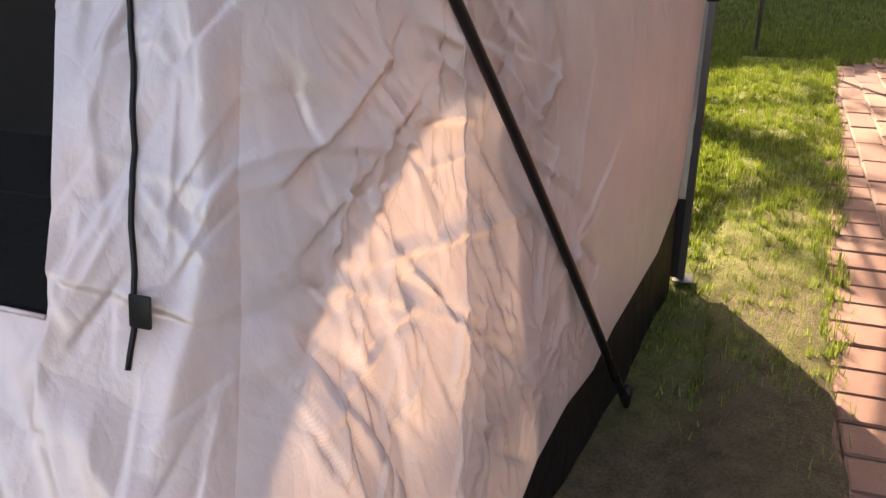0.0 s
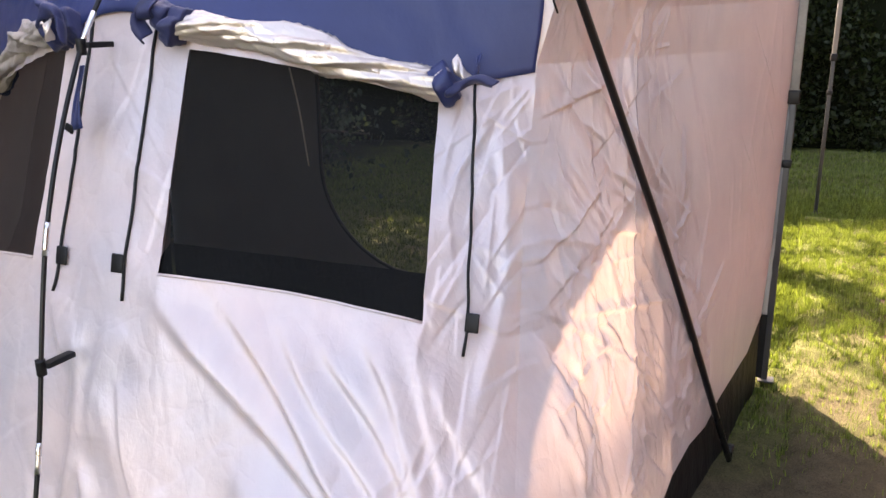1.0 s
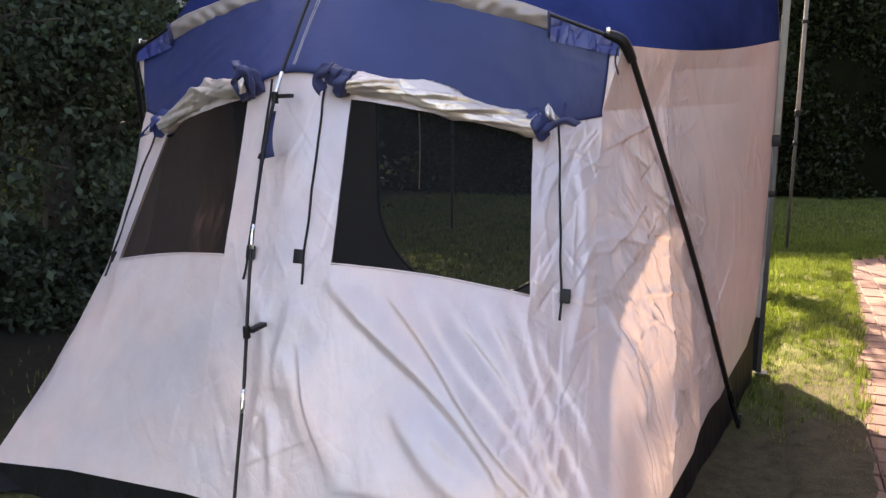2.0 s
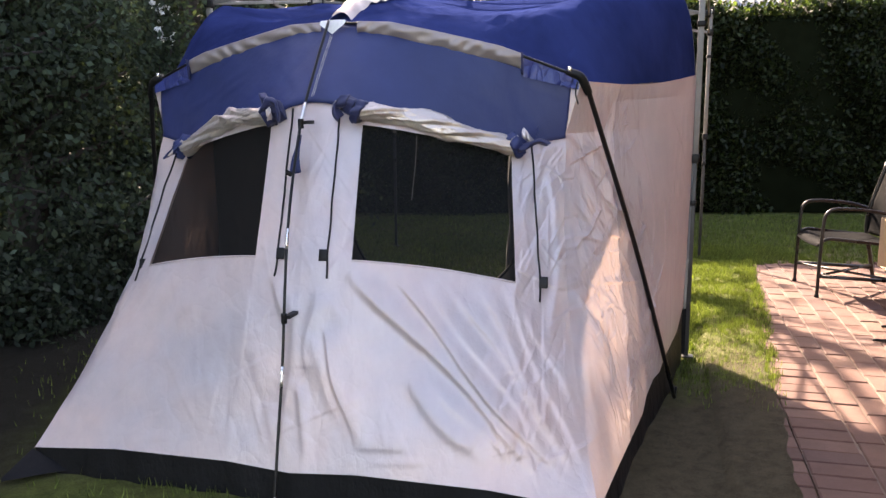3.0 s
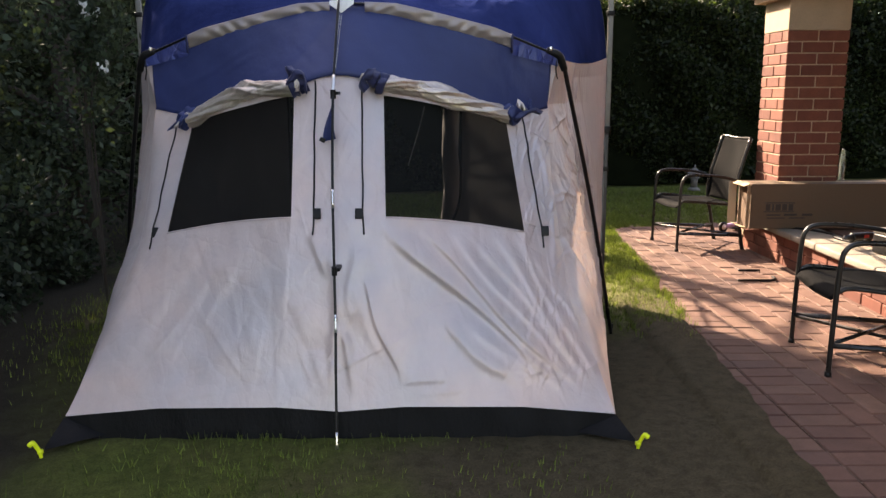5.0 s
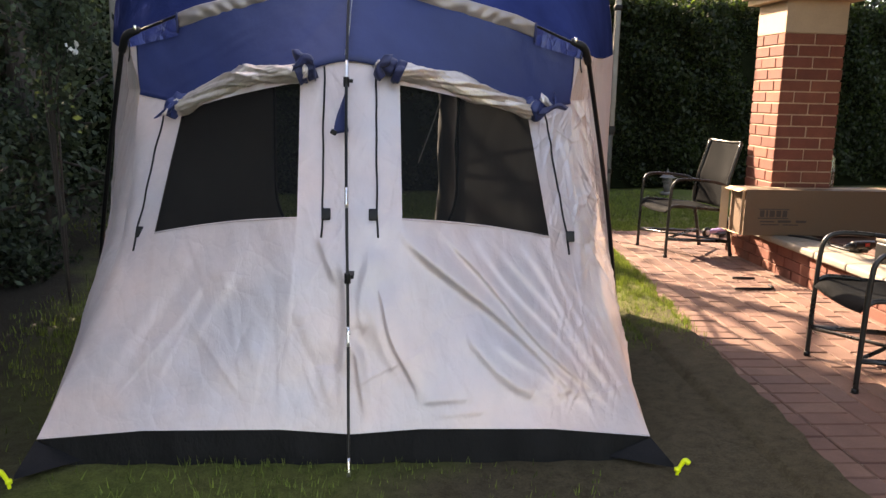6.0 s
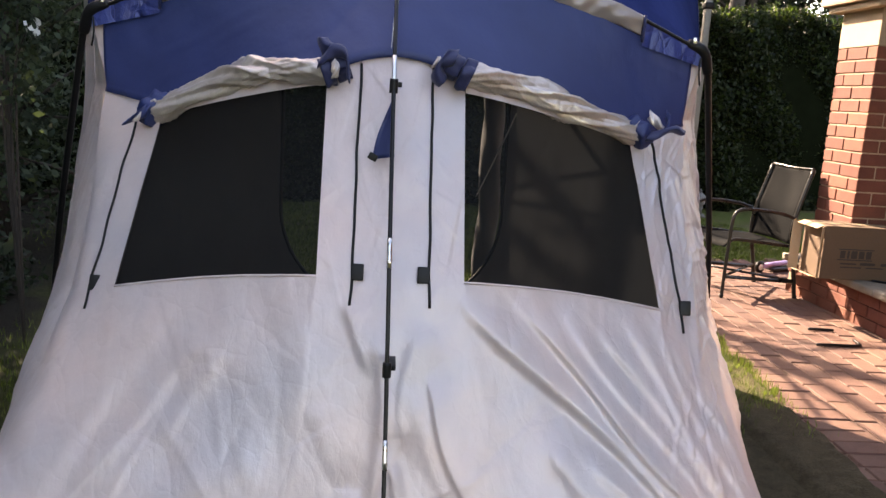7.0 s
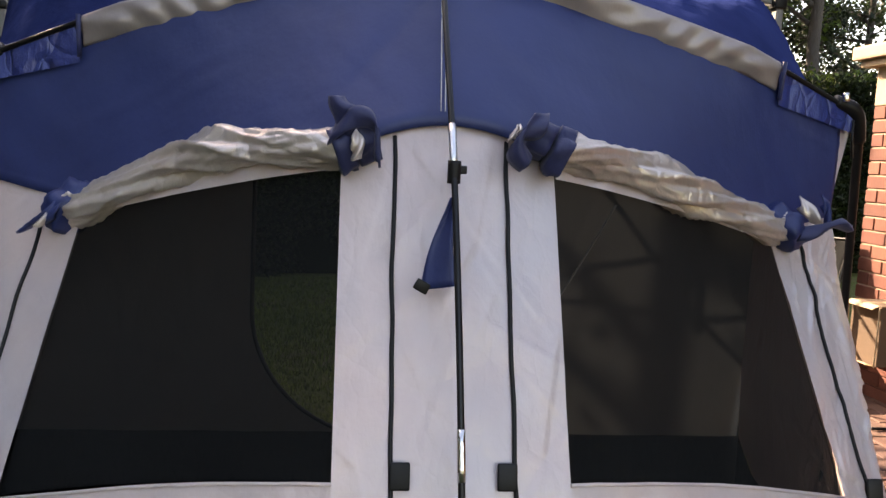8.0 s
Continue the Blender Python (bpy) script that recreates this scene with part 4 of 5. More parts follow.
# ---------------------------------------------------------------- gazebo frame
GAZ = thing("gazebo_frame", "bare folding steel gazebo frame without its canopy", "gazebo", TENT.matrix_world.copy())
LEGS = [Vector((-1.425, 2.235, 0)), Vector((1.437, 2.20, 0)), Vector((1.66, 5.35, 0)), Vector((-1.25, 5.35, 0))]
GT, GB = 2.19, 2.005
for p in LEGS:
    turn = pose(0, 0, 0, 0, 0, 3)
    leg = part("leg", box((0.030, 0.030, 1.12), Matrix.Translation(p + Vector((0, 0, 1.64))) @ turn, 0.003), GREY_STEEL, GAZ, "grey outer leg tube with a dark inner tube")
    part("inner_tube", box((0.024, 0.024, 1.12), Matrix.Translation(p + Vector((0, 0, 0.56))) @ turn, 0.003), DARK_STEEL, leg)
    part("collar", box((0.042, 0.042, 0.05), Matrix.Translation(p + Vector((0, 0, 1.10))) @ turn, 0.006), BLACK, leg)
    part("collar", box((0.034, 0.034, 0.03), Matrix.Translation(p + Vector((0, 0, 0.86))) @ turn, 0.006), BLACK, leg)
    part("slider", box((0.050, 0.050, 0.055), Matrix.Translation(p + Vector((0, 0, GB))) @ turn, 0.006), BLACK, leg)
    part("slider", box((0.044, 0.044, 0.03), Matrix.Translation(p + Vector((0, 0, 1.80))) @ turn, 0.006), BLACK, leg)
    part("top_joint", box((0.052, 0.052, 0.06), Matrix.Translation(p + Vector((0, 0, GT))) @ turn, 0.008), BLACK, leg)
    part("foot_plate", box((0.06, 0.06, 0.006), Matrix.Translation(p + Vector((0.008, 0, 0.003))), 0.002), DARK_STEEL, leg)


def bar(name, a, b, parent, mat=GREY_STEEL, w=0.012, h=0.022):
    d = b - a
    m = Matrix.Translation((a + b) / 2) @ d.to_track_quat("Y", "Z").to_matrix().to_4x4()
    return part(name, box((w, d.length, h), m, 0.002), mat, parent)


for a, b in zip(LEGS, LEGS[1:] + LEGS[:1]):
    mid = (a + b) / 2
    q = a.lerp(b, 0.5)
    off = Vector((b.y - a.y, a.x - b.x, 0)).normalized() * 0.009
    for e in (a, b):
        bar("truss_bar", e + Vector((0, 0, GT)) + off, q + Vector((0, 0, GB)) + off, GAZ)
        bar("truss_bar", e + Vector((0, 0, GB)) - off, q + Vector((0, 0, GT)) - off, GAZ)
        c = e.lerp(q, 0.5)
        part("pivot", box((0.03, 0.03, 0.03), Matrix.Translation(c + Vector((0, 0, (GT + GB) / 2))), 0.006), BLACK, GAZ)
    part("centre_joint", box((0.045, 0.045, 0.05), Matrix.Translation(q + Vector((0, 0, GT))), 0.008), BLACK, GAZ)
    part("centre_joint", box((0.045, 0.045, 0.05), Matrix.Translation(q + Vector((0, 0, GB))), 0.008), BLACK, GAZ)
    centre = Vector((0.1, 3.8, 0))
    bar("peak_arm", q + Vector((0, 0, GT)), centre + Vector((0, 0, GB + 0.02)), GAZ)
    bar("peak_arm", q + Vector((0, 0, GB)), centre + Vector((0, 0, GT + 0.12)), GAZ)
part("peak_pole", tube([(0.1, 3.8, GB - 0.03), (0.1, 3.8, GT + 0.28)], 0.016, 10), GREY_STEEL, GAZ)
for u, zb in ((-0.75, 1.97), (0.64, 1.98)):
    cord = thing("elastic_tie", "black elastic tie from tent roof to gazebo rail", "tie", TENT.matrix_world.copy(), "roof ties")
    part("cord", tube(smooth_path([(u, 2.20, zb - 0.06), (u + 0.012, 2.19, zb + 0.02), (u - 0.012, 2.21, 2.10), (u, 2.225, 2.16)], 6), 0.006, 8), BLACK, cord)
    part("toggle", box((0.024, 0.024, 0.03), Matrix.Translation((u, 2.19, zb)), 0.006), BLACK, cord)


# ---------------------------------------------------------------- pillar and raised verandah
TURN_H = AXIS
COL = Vector((2.68, 3.515, 0))            # the pillar's corner
FLOOR_Z = 0.285


def hp(x, y, z=0.0):
    """A point by metres along the house's own axes from the pillar's corner."""
    return COL + EX * x + EY * y + Vector((0, 0, z))


def hm(x, y, z=0.0):
    return Matrix.Translation(hp(x, y, z)) @ AXIS


def base_mesh(name, size, mat, bevel=0.004, seg=1):
    return link_mesh(name, box(size, None, bevel, seg=seg), mat, False)


def piece(name, me, parent, m):
    ob = new(name, me)
    ob.parent = parent
    ob.matrix_parent_inverse = parent.matrix_world.inverted()
    ob.matrix_basis = m
    return ob


pillar = thing("brick_pillar", "square red brick pillar with a cream rendered head", "pillar", hm(0, 0, FLOOR_Z))
rb = random.Random(7)


def pillar_part(name, size, centre, mat, bevel=0.004, label=""):
    return part(name, box(size, Matrix.Translation(Vector(centre) - Vector((0, 0, FLOOR_Z))), bevel), mat, pillar, label, False)


pillar_part("core", (0.456, 0.456, 1.515), (0.235, 0.235, FLOOR_Z + 0.757), MORTAR, 0.003)
BR = base_mesh("brick", (0.230, 0.110, 0.076), BRICK)
for k in range(18):
    z = 1.795 - 0.043 - 0.086 * k
    if z < FLOOR_Z + 0.03:
        break
    for s in (0, 1):
        y = 0.055 if s == 0 else 0.415
        if k % 2 == 0:
            lay = [(0.115, y, 0), (0.355, y, 0), (y, 0.235, 90)]
        else:
            lay = [(y, 0.115, 90), (y, 0.355, 90), (0.235, y, 0)]
        for bx, by, turn in lay:
            m = hm(bx + rb.uniform(-0.0015, 0.0015), by + rb.uniform(-0.0015, 0.0015), z) @ pose(0, 0, 0, 0, 0, turn)
            piece("brick", BR, pillar, m)
pillar_part("rendered_head", (0.475, 0.475, 0.24), (0.235, 0.235, 1.915), RENDER, 0.006, "cream rendered band")
pillar_part("capital", (0.62, 0.62, 0.045), (0.235, 0.235, 2.052), RENDER, 0.012)
pillar_part("capital", (0.70, 0.70, 0.085), (0.235, 0.235, 2.117), RENDER, 0.014, "cream moulded capital")
post = thing("verandah_post", "white painted timber verandah post on the pillar", "post", hm(0.235, 0.235, 2.16))
part("shaft", box((0.10, 0.10, 0.78), Matrix.Translation((0, 0, 0.39)), 0.006), WHITE, post)
part("base_block", box((0.13, 0.13, 0.05), Matrix.Translation((0, 0, 0.025)), 0.008), WHITE, post)

verandah = tagged(new("verandah"), "raised brick verandah edge with a rounded concrete coping", "verandah", kind="structure")
verandah.matrix_world = hm(0, 0, 0)


def ver_part(name, size, centre, mat, bevel=0.004, seg=2):
    return part(name, box(size, Matrix.Translation(centre), bevel, seg=seg), mat, verandah, "", False)


ver_part("footing", (3.9, 5.55, 0.225), (1.96, -2.035, 0.1125), MORTAR, 0.003)
ver_part("floor_slab", (3.6, 5.2, 0.05), (2.15, -2.0, FLOOR_Z - 0.027), PAVER_FAR, 0.003)
for k in range(3):
    z = 0.040 + 0.080 * k
    y = 0.74 - (0.12 if k % 2 else 0.0)
    while y > -4.7:
        piece("brick", BR, verandah, hm(0.050 + rb.uniform(-0.002, 0.002), y - 0.115, z) @ pose(0, 0, 0, 0, 0, 90))
        y -= 0.24
    for j in range(5):
        piece("brick", BR, verandah, hm(0.20 + 0.24 * j + (0.12 if k % 2 else 0), 0.745 - 0.055, z))
CO = link_mesh("coping_slab", box((0.33, 0.395, 0.052), None, 0.016, seg=3), COPING, True)
for k in range(13):
    piece("coping_slab", CO, verandah, hm(0.115 + rb.uniform(-0.002, 0.002), 0.575 - 0.40 * k, FLOOR_Z - 0.018))

# the house that the verandah belongs to
house = thing("house", "single-storey brick house with a deep verandah roof", "house", hm(0, 0, 0))
part("wall", box((0.25, 10.0, 3.0), Matrix.Translation((3.85, -4.2, 1.5)), 0.01), BRICK, house, "", False)
part("verandah_roof", box((4.3, 10.0, 0.10), Matrix.Translation((1.75, -4.2, 3.02)), 0.01), ZINC, house, "", False)
part("beam", box((0.12, 9.8, 0.16), Matrix.Translation((0.235, -4.2, 2.95 - 0.06)), 0.008), WHITE, house, "", False)

# ---------------------------------------------------------------- chairs
def patio_chair(m, label):
    """Stacking patio chair; it faces its own +x."""
    ch = thing("patio_chair", label, "chair", m, "patio chairs")
    for s in (-1, 1):
        y = 0.275 * s
        # one bent tube: front leg, arm rest
        path = smooth_path([(0.275, y, 0.0), (0.270, y, 0.30), (0.262, y, 0.52), (0.245, y, 0.605), (0.19, y, 0.640), (0.05, y, 0.640), (-0.12, y, 0.620), (-0.235, y, 0.585)], 8)
        part("arm", tube(path, 0.0125, 12), TUBE, ch, "bent black tube arm and front leg")
        rear = smooth_path([(-0.31, y * 0.98, 0.0), (-0.27, y * 0.98, 0.22), (-0.225, y * 0.96, 0.44), (-0.245, y * 0.94, 0.62), (-0.335, y * 0.92, 0.94)], 8)
        part("rear_leg", tube(rear, 0.0145, 12, shape=lambda a, k: 1 + 0.25 * abs(math.cos(a))), TUBE, ch)
        part("seat_rail", tube(smooth_path([(0.262, y * 0.96, 0.405), (0.20, y * 0.94, 0.425), (0.0, y * 0.94, 0.405), (-0.225, y * 0.94, 0.385)], 8), 0.012, 10), TUBE, ch)
        part("side_brace", tube([(0.272, y, 0.155), (-0.285, y * 0.98, 0.125)], 0.010, 8, shape=lambda a, k: 1 + 0.5 * abs(math.sin(a))), TUBE, ch)
        for fx in (0.275, -0.31):
            part("foot_cap", tube([(fx, y * (1 if fx > 0 else 0.98), 0.0), (fx, y * (1 if fx > 0 else 0.98), 0.025)], 0.0165, 10), BLACK, ch)
    part("cross_brace", tube([(0.272, -0.275, 0.15), (-0.285, 0.27, 0.13)], 0.010, 8), TUBE, ch)
    part("cross_brace", tube([(0.272, 0.275, 0.162), (-0.285, -0.27, 0.142)], 0.010, 8), TUBE, ch)
    def seat(i, j):
        y = lerp(-0.255, 0.255, j)
        sag = 0.030 * (1 - (2 * j - 1) ** 2)
        x = lerp(0.285, -0.225, i)
        z = 0.425 - 0.030 * i - 0.055 * max(0, 1 - i * 7) ** 2 - sag * math.sin(math.pi * min(1, 0.15 + i))
        return Vector((x, y, z))
    o = part("seat", sheet(seat, 20, 12), SLING, ch, "black woven sling seat")
    o.modifiers.new("thick", "SOLIDIFY").thickness = 0.004
    def rest(i, j):
        y = lerp(-0.245, 0.245, j)
        x, z = table([(0, -0.225), (0.12, -0.228), (0.45, -0.250), (1, -0.338)], i), lerp(0.40, 0.945, i)
        return Vector((x - 0.025 * (1 - (2 * j - 1) ** 2), y, z - 0.012 * (1 - (2 * j - 1) ** 2) * i))
    o = part("backrest", sheet(rest, 20, 12), SLING, ch, "black woven sling backrest")
    o.modifiers.new("thick", "SOLIDIFY").thickness = 0.004
    part("top_rail", tube(smooth_path([(-0.335, -0.25, 0.945), (-0.36, 0, 0.935), (-0.335, 0.25, 0.945)], 8), 0.009, 8), TUBE, ch)
    return ch


patio_chair(pose(2.42, 4.265, 0.008, 0, 0, 174), "black sling patio chair standing beside the brick pillar")
patio_chair(pose(1.60, 1.19, 0.008, 0, 0, 161), "black sling patio chair standing on the open paving")

# ---------------------------------------------------------------- box on the coping
BOXM = Matrix.Translation((2.345, 3.385, FLOOR_Z + 0.012)) @ AXIS
carton = thing("cardboard_box", "long brown cardboard carton with open end flaps, on the verandah edge", "box", BOXM)
L, D, H = 1.55, 0.27, 0.345
part("body", box((L, D, H), Matrix.Translation((L / 2 + 0.02, D / 2, H / 2)), 0.004), CARD, carton, "", False)
part("tape", box((L + 0.004, 0.06, 0.002), Matrix.Translation((L / 2 + 0.02, D / 2, H + 0.001)), 0), CARD_PALE, carton, "", False)
for name, m, size in (("flap", pose(0.012, 0.004, H / 2, 0, 0, 0) @ pose(-0.02, -0.025, 0, 0, 0, 52), (0.07, 0.005, H * 0.96)), ("flap", pose(0.0, D, H / 2, 0, 0, -25) @ pose(-0.025, 0, 0), (0.06, 0.005, H * 0.96)),
                      ("flap", pose(0.01, D / 2, H, 0, -24, 0) @ pose(-0.025, 0, 0), (0.05, D * 0.95, 0.005)), ("flap", pose(0.01, D / 2, 0.003, 0, 12, 0) @ pose(-0.025, 0, 0), (0.05, D * 0.95, 0.005))):
    part(name, box(size, m, 0.0015), CARD_PALE, carton, "pale inside of an open flap", False)
# print: a maker's mark and lines of small text as plain bars
pr = [(0.155, 0.165, 0.034, 0.050), (0.193, 0.165, 0.014, 0.050), (0.232, 0.165, 0.040, 0.050), (0.282, 0.165, 0.036, 0.050), (0.330, 0.165, 0.036, 0.050), (0.245, 0.199, 0.235, 0.007), (0.240, 0.131, 0.235, 0.007)]
pr += [(0.20, 0.105, 0.11, 0.010), (0.33, 0.107, 0.10, 0.018), (0.46, 0.107, 0.08, 0.018), (0.22, 0.082, 0.14, 0.008), (0.38, 0.082, 0.12, 0.008)]
for x, z, w, h in pr:
    part("print_bar", box((w, 0.002, h), Matrix.Translation((x, -0.0015, z)) @ Matrix.Shear("XZ", 4, (0.25, 0)), 0), INK, carton, "", False)

# ---------------------------------------------------------------- small things on the paving and the coping
sc = thing("kick_scooter", "folded lilac kick scooter lying behind a chair", "scooter", pose(3.05, 4.82, 0.008, 0, 0, 12))
wheel = part("wheel", tube([(0, -0.013, 0.05), (0, -0.009, 0.05), (0, 0.009, 0.05), (0, 0.013, 0.05)], lambda k: 0.05 if 0.2 < k < 0.8 else 0.045, 24), BLACK, sc)
part("hub", tube([(0, -0.016, 0.05), (0, 0.016, 0.05)], 0.026, 16), WHITE, wheel)
part("stem", tube([(0.02, 0, 0.055), (0.52, 0.02, 0.08)], 0.021, 12), LILAC, sc, "lilac painted tube")
part("deck", box((0.36, 0.10, 0.025), Matrix.Translation((0.30, 0.0, 0.030)), 0.008), DARK_STEEL, sc)

for (x0, y0), (x1, y1), hook in (((1.97, 2.885), (2.20, 2.835), True), ((2.17, 3.19), (2.32, 3.145), False)):
    rod = thing("steel_peg", "black bent steel peg lying on the paving", "steel peg", Matrix.Identity(4), "steel pegs")
    rod.matrix_world = pose(x0, y0, 0.02)
    dx, dy = x1 - x0, y1 - y0
    pts = [(0, 0, 0), (dx * 0.5, dy * 0.5, 0.001), (dx, dy, 0)] + ([(dx + 0.05, dy + 0.015, 0), (dx + 0.075, dy + 0.09, 0.004)] if hook else [])
    part("shank", tube(smooth_path(pts, 6), 0.009, 8), BLACK, rod)

# tools on the coping
drill = thing("cordless_tool", "black and red cordless tool lying on the coping", "power tool", hm(0.20, -0.98, FLOOR_Z + 0.010) @ pose(0, 0, 0, 0, 0, 20))
part("housing", tube(smooth_path([(-0.10, 0, 0.075), (-0.05, 0, 0.078), (0.05, 0, 0.078), (0.10, 0, 0.074)], 5), lambda k: 0.030 - 0.008 * k, 14), BLACK, drill)
part("chuck", tube([(-0.17, 0, 0.074), (-0.14, 0, 0.075), (-0.10, 0, 0.075)], lambda k: 0.012 + 0.012 * k, 12), DARK_STEEL, drill)
part("grip", tube(smooth_path([(0.06, 0, 0.06), (0.075, 0.03, 0.045), (0.085, 0.08, 0.035)], 5), 0.020, 12), BLACK, drill)
part("battery", box((0.075, 0.08, 0.06), Matrix.Translation((0.09, 0.11, 0.035)), 0.010), BLACK, drill)
part("badge", box((0.04, 0.004, 0.02), Matrix.Translation((0.0, -0.031, 0.08)), 0.001), basic("red_plastic", (0.5, 0.03, 0.02), 0.4), drill)
case = thing("tool_case", "black plastic tool case standing on the coping", "tool case", hm(0.27, -1.27, FLOOR_Z + 0.010) @ pose(0, 0, 0, 0, 0, 8))
part("shell", box((0.16, 0.26, 0.13), Matrix.Translation((0, 0, 0.065)), 0.014), BLACK, case)
part("lid", box((0.164, 0.264, 0.035), Matrix.Translation((0, 0, 0.148)), 0.012), GREY_STEEL, case, "grey lid")
part("handle", tube(smooth_path([(0, -0.07, 0.165), (0, -0.06, 0.20), (0, 0.06, 0.20), (0, 0.07, 0.165)], 6), 0.009, 8), BLACK, case)
part("catch", box((0.008, 0.03, 0.04), Matrix.Translation((-0.082, -0.05, 0.125)), 0.002), WHITE, case)
strap = thing("black_strap", "loose black strap coiled on the coping", "strap", hm(0.16, -0.42, FLOOR_Z + 0.012))
part("webbing", tube(smooth_path([(-0.10, 0.25, 0), (0.0, 0.12, 0.004), (0.08, -0.05, 0.002), (0.02, -0.22, 0.006), (0.06, -0.40, 0.003), (0.16, -0.42, 0.003)], 8), 0.009, 8), BLACK, strap)
bottle = thing("glass_bottle", "clear glass bottle on the verandah beside the pillar", "bottle", hm(0.72, 0.45, FLOOR_Z))
gm, gn, gl_, gp = material("clear_glass")
gp.inputs["Transmission Weight"].default_value, gp.inputs["Roughness"].default_value, gp.inputs["Base Color"].default_value = 0.9, 0.08, (0.85, 0.9, 0.88, 1)
part("glass", tube([(0, 0, z) for z in (0.30, 0.31, 0.46, 0.50, 0.56, 0.58)], lambda k: 0.024 if k < 0.5 else 0.024 - 0.030 * (k - 0.5), 16), gm, bottle)
part("stand", box((0.10, 0.10, 0.30), Matrix.Translation((0, 0, 0.15)), 0.01), DARK_STEEL, bottle)

lantern = thing("garden_lantern", "small grey stone garden lantern on the lawn by the hedge", "garden lantern", pose(4.6, 8.05, 0) @ Matrix.Scale(0.55, 4))
part("foot", tube([(0, 0, 0), (0, 0, 0.05), (0, 0, 0.08)], lambda k: 0.17 - 0.06 * k, 8), STONE, lantern)
part("stem", tube([(0, 0, 0.08), (0, 0, 0.20), (0, 0, 0.30)], lambda k: 0.075 + 0.02 * k, 8), STONE, lantern)
part("light_box", tube([(0, 0, 0.30), (0, 0, 0.31), (0, 0, 0.43)], lambda k: 0.13, 6), STONE, lantern)
part("roof", tube([(0, 0, 0.43), (0, 0, 0.45), (0, 0, 0.50), (0, 0, 0.56)], lambda k: 0.235 - 0.19 * k, 6), STONE, lantern)
part("finial", tube([(0, 0, 0.56), (0, 0, 0.59), (0, 0, 0.64)], lambda k: 0.035 - 0.025 * k, 8), STONE, lantern)

# ---------------------------------------------------------------- planting
rng = np.random.default_rng(11)


def hedge():
    ob = tagged(new("hedge"), "tall clipped dark green hedge along the garden's end", "hedge")
    x0, x1, y0, y1, h = -8.0, 13.0, 8.75, 9.55, 2.55
    def core(i, j):
        a = j * (2 * h + 0.6)
        x = lerp(x0, x1, i)
        k = 0.10 * noise.noise((x * 1.3, a * 1.3, 4))
        if a < h:
            return Vector((x, y0 + 0.12 + k, a))
        if a < h + 0.6:
            return Vector((x, y0 + 0.12 + (a - h), h - 0.1 + k))
        return Vector((x, y1 - 0.12 + k, max(0.0, 2 * h + 0.6 - a)))
    # near-black sheet behind the leaves stands in for the hedge's inner shade
    part("core", sheet(core, 160, 60), HEDGE_SHADE, ob)
    n = 140000
    x = rng.uniform(x0, x1, n)
    face = rng.random(n)
    z, y = np.empty(n), np.empty(n)
    top = face > 0.74
    z[~top] = rng.uniform(0.02, h, (~top).sum())
    y[~top] = y0 + np.abs(rng.normal(0, 0.10, (~top).sum()))
    z[top] = h + rng.normal(-0.02, 0.07, top.sum())
    y[top] = rng.uniform(y0, y1, top.sum())
    lump = 0.10 * np.sin(x * 2.1) + 0.07 * np.sin(x * 5.3 + z * 3) + 0.05 * np.sin(z * 6 + x * 1.7)
    y[~top] += lump[~top]
    z += 0.05 * np.sin(x * 3.3) + 0.04 * np.sin(x * 7.9) + 0.035 * (x - 3) * 0.5
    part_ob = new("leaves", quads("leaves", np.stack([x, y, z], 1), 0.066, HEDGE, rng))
    part_ob.parent = ob
    # paler leaves along the top, painting the sun that falls on it
    n = 5000
    x = rng.uniform(x0, x1, n)
    c = np.stack([x, rng.uniform(y0, y1, n), h + np.abs(rng.normal(0.03, 0.06, n)) + 0.05 * np.sin(x * 3.3) + 0.0175 * (x - 3)], 1)
    o = new("lit_top_leaves", quads("lit_top_leaves", c, 0.07, TREE_LEAF, rng))
    o.parent = ob
    tagged(o, "paler leaves painted as sun on the hedge's top")


hedge()


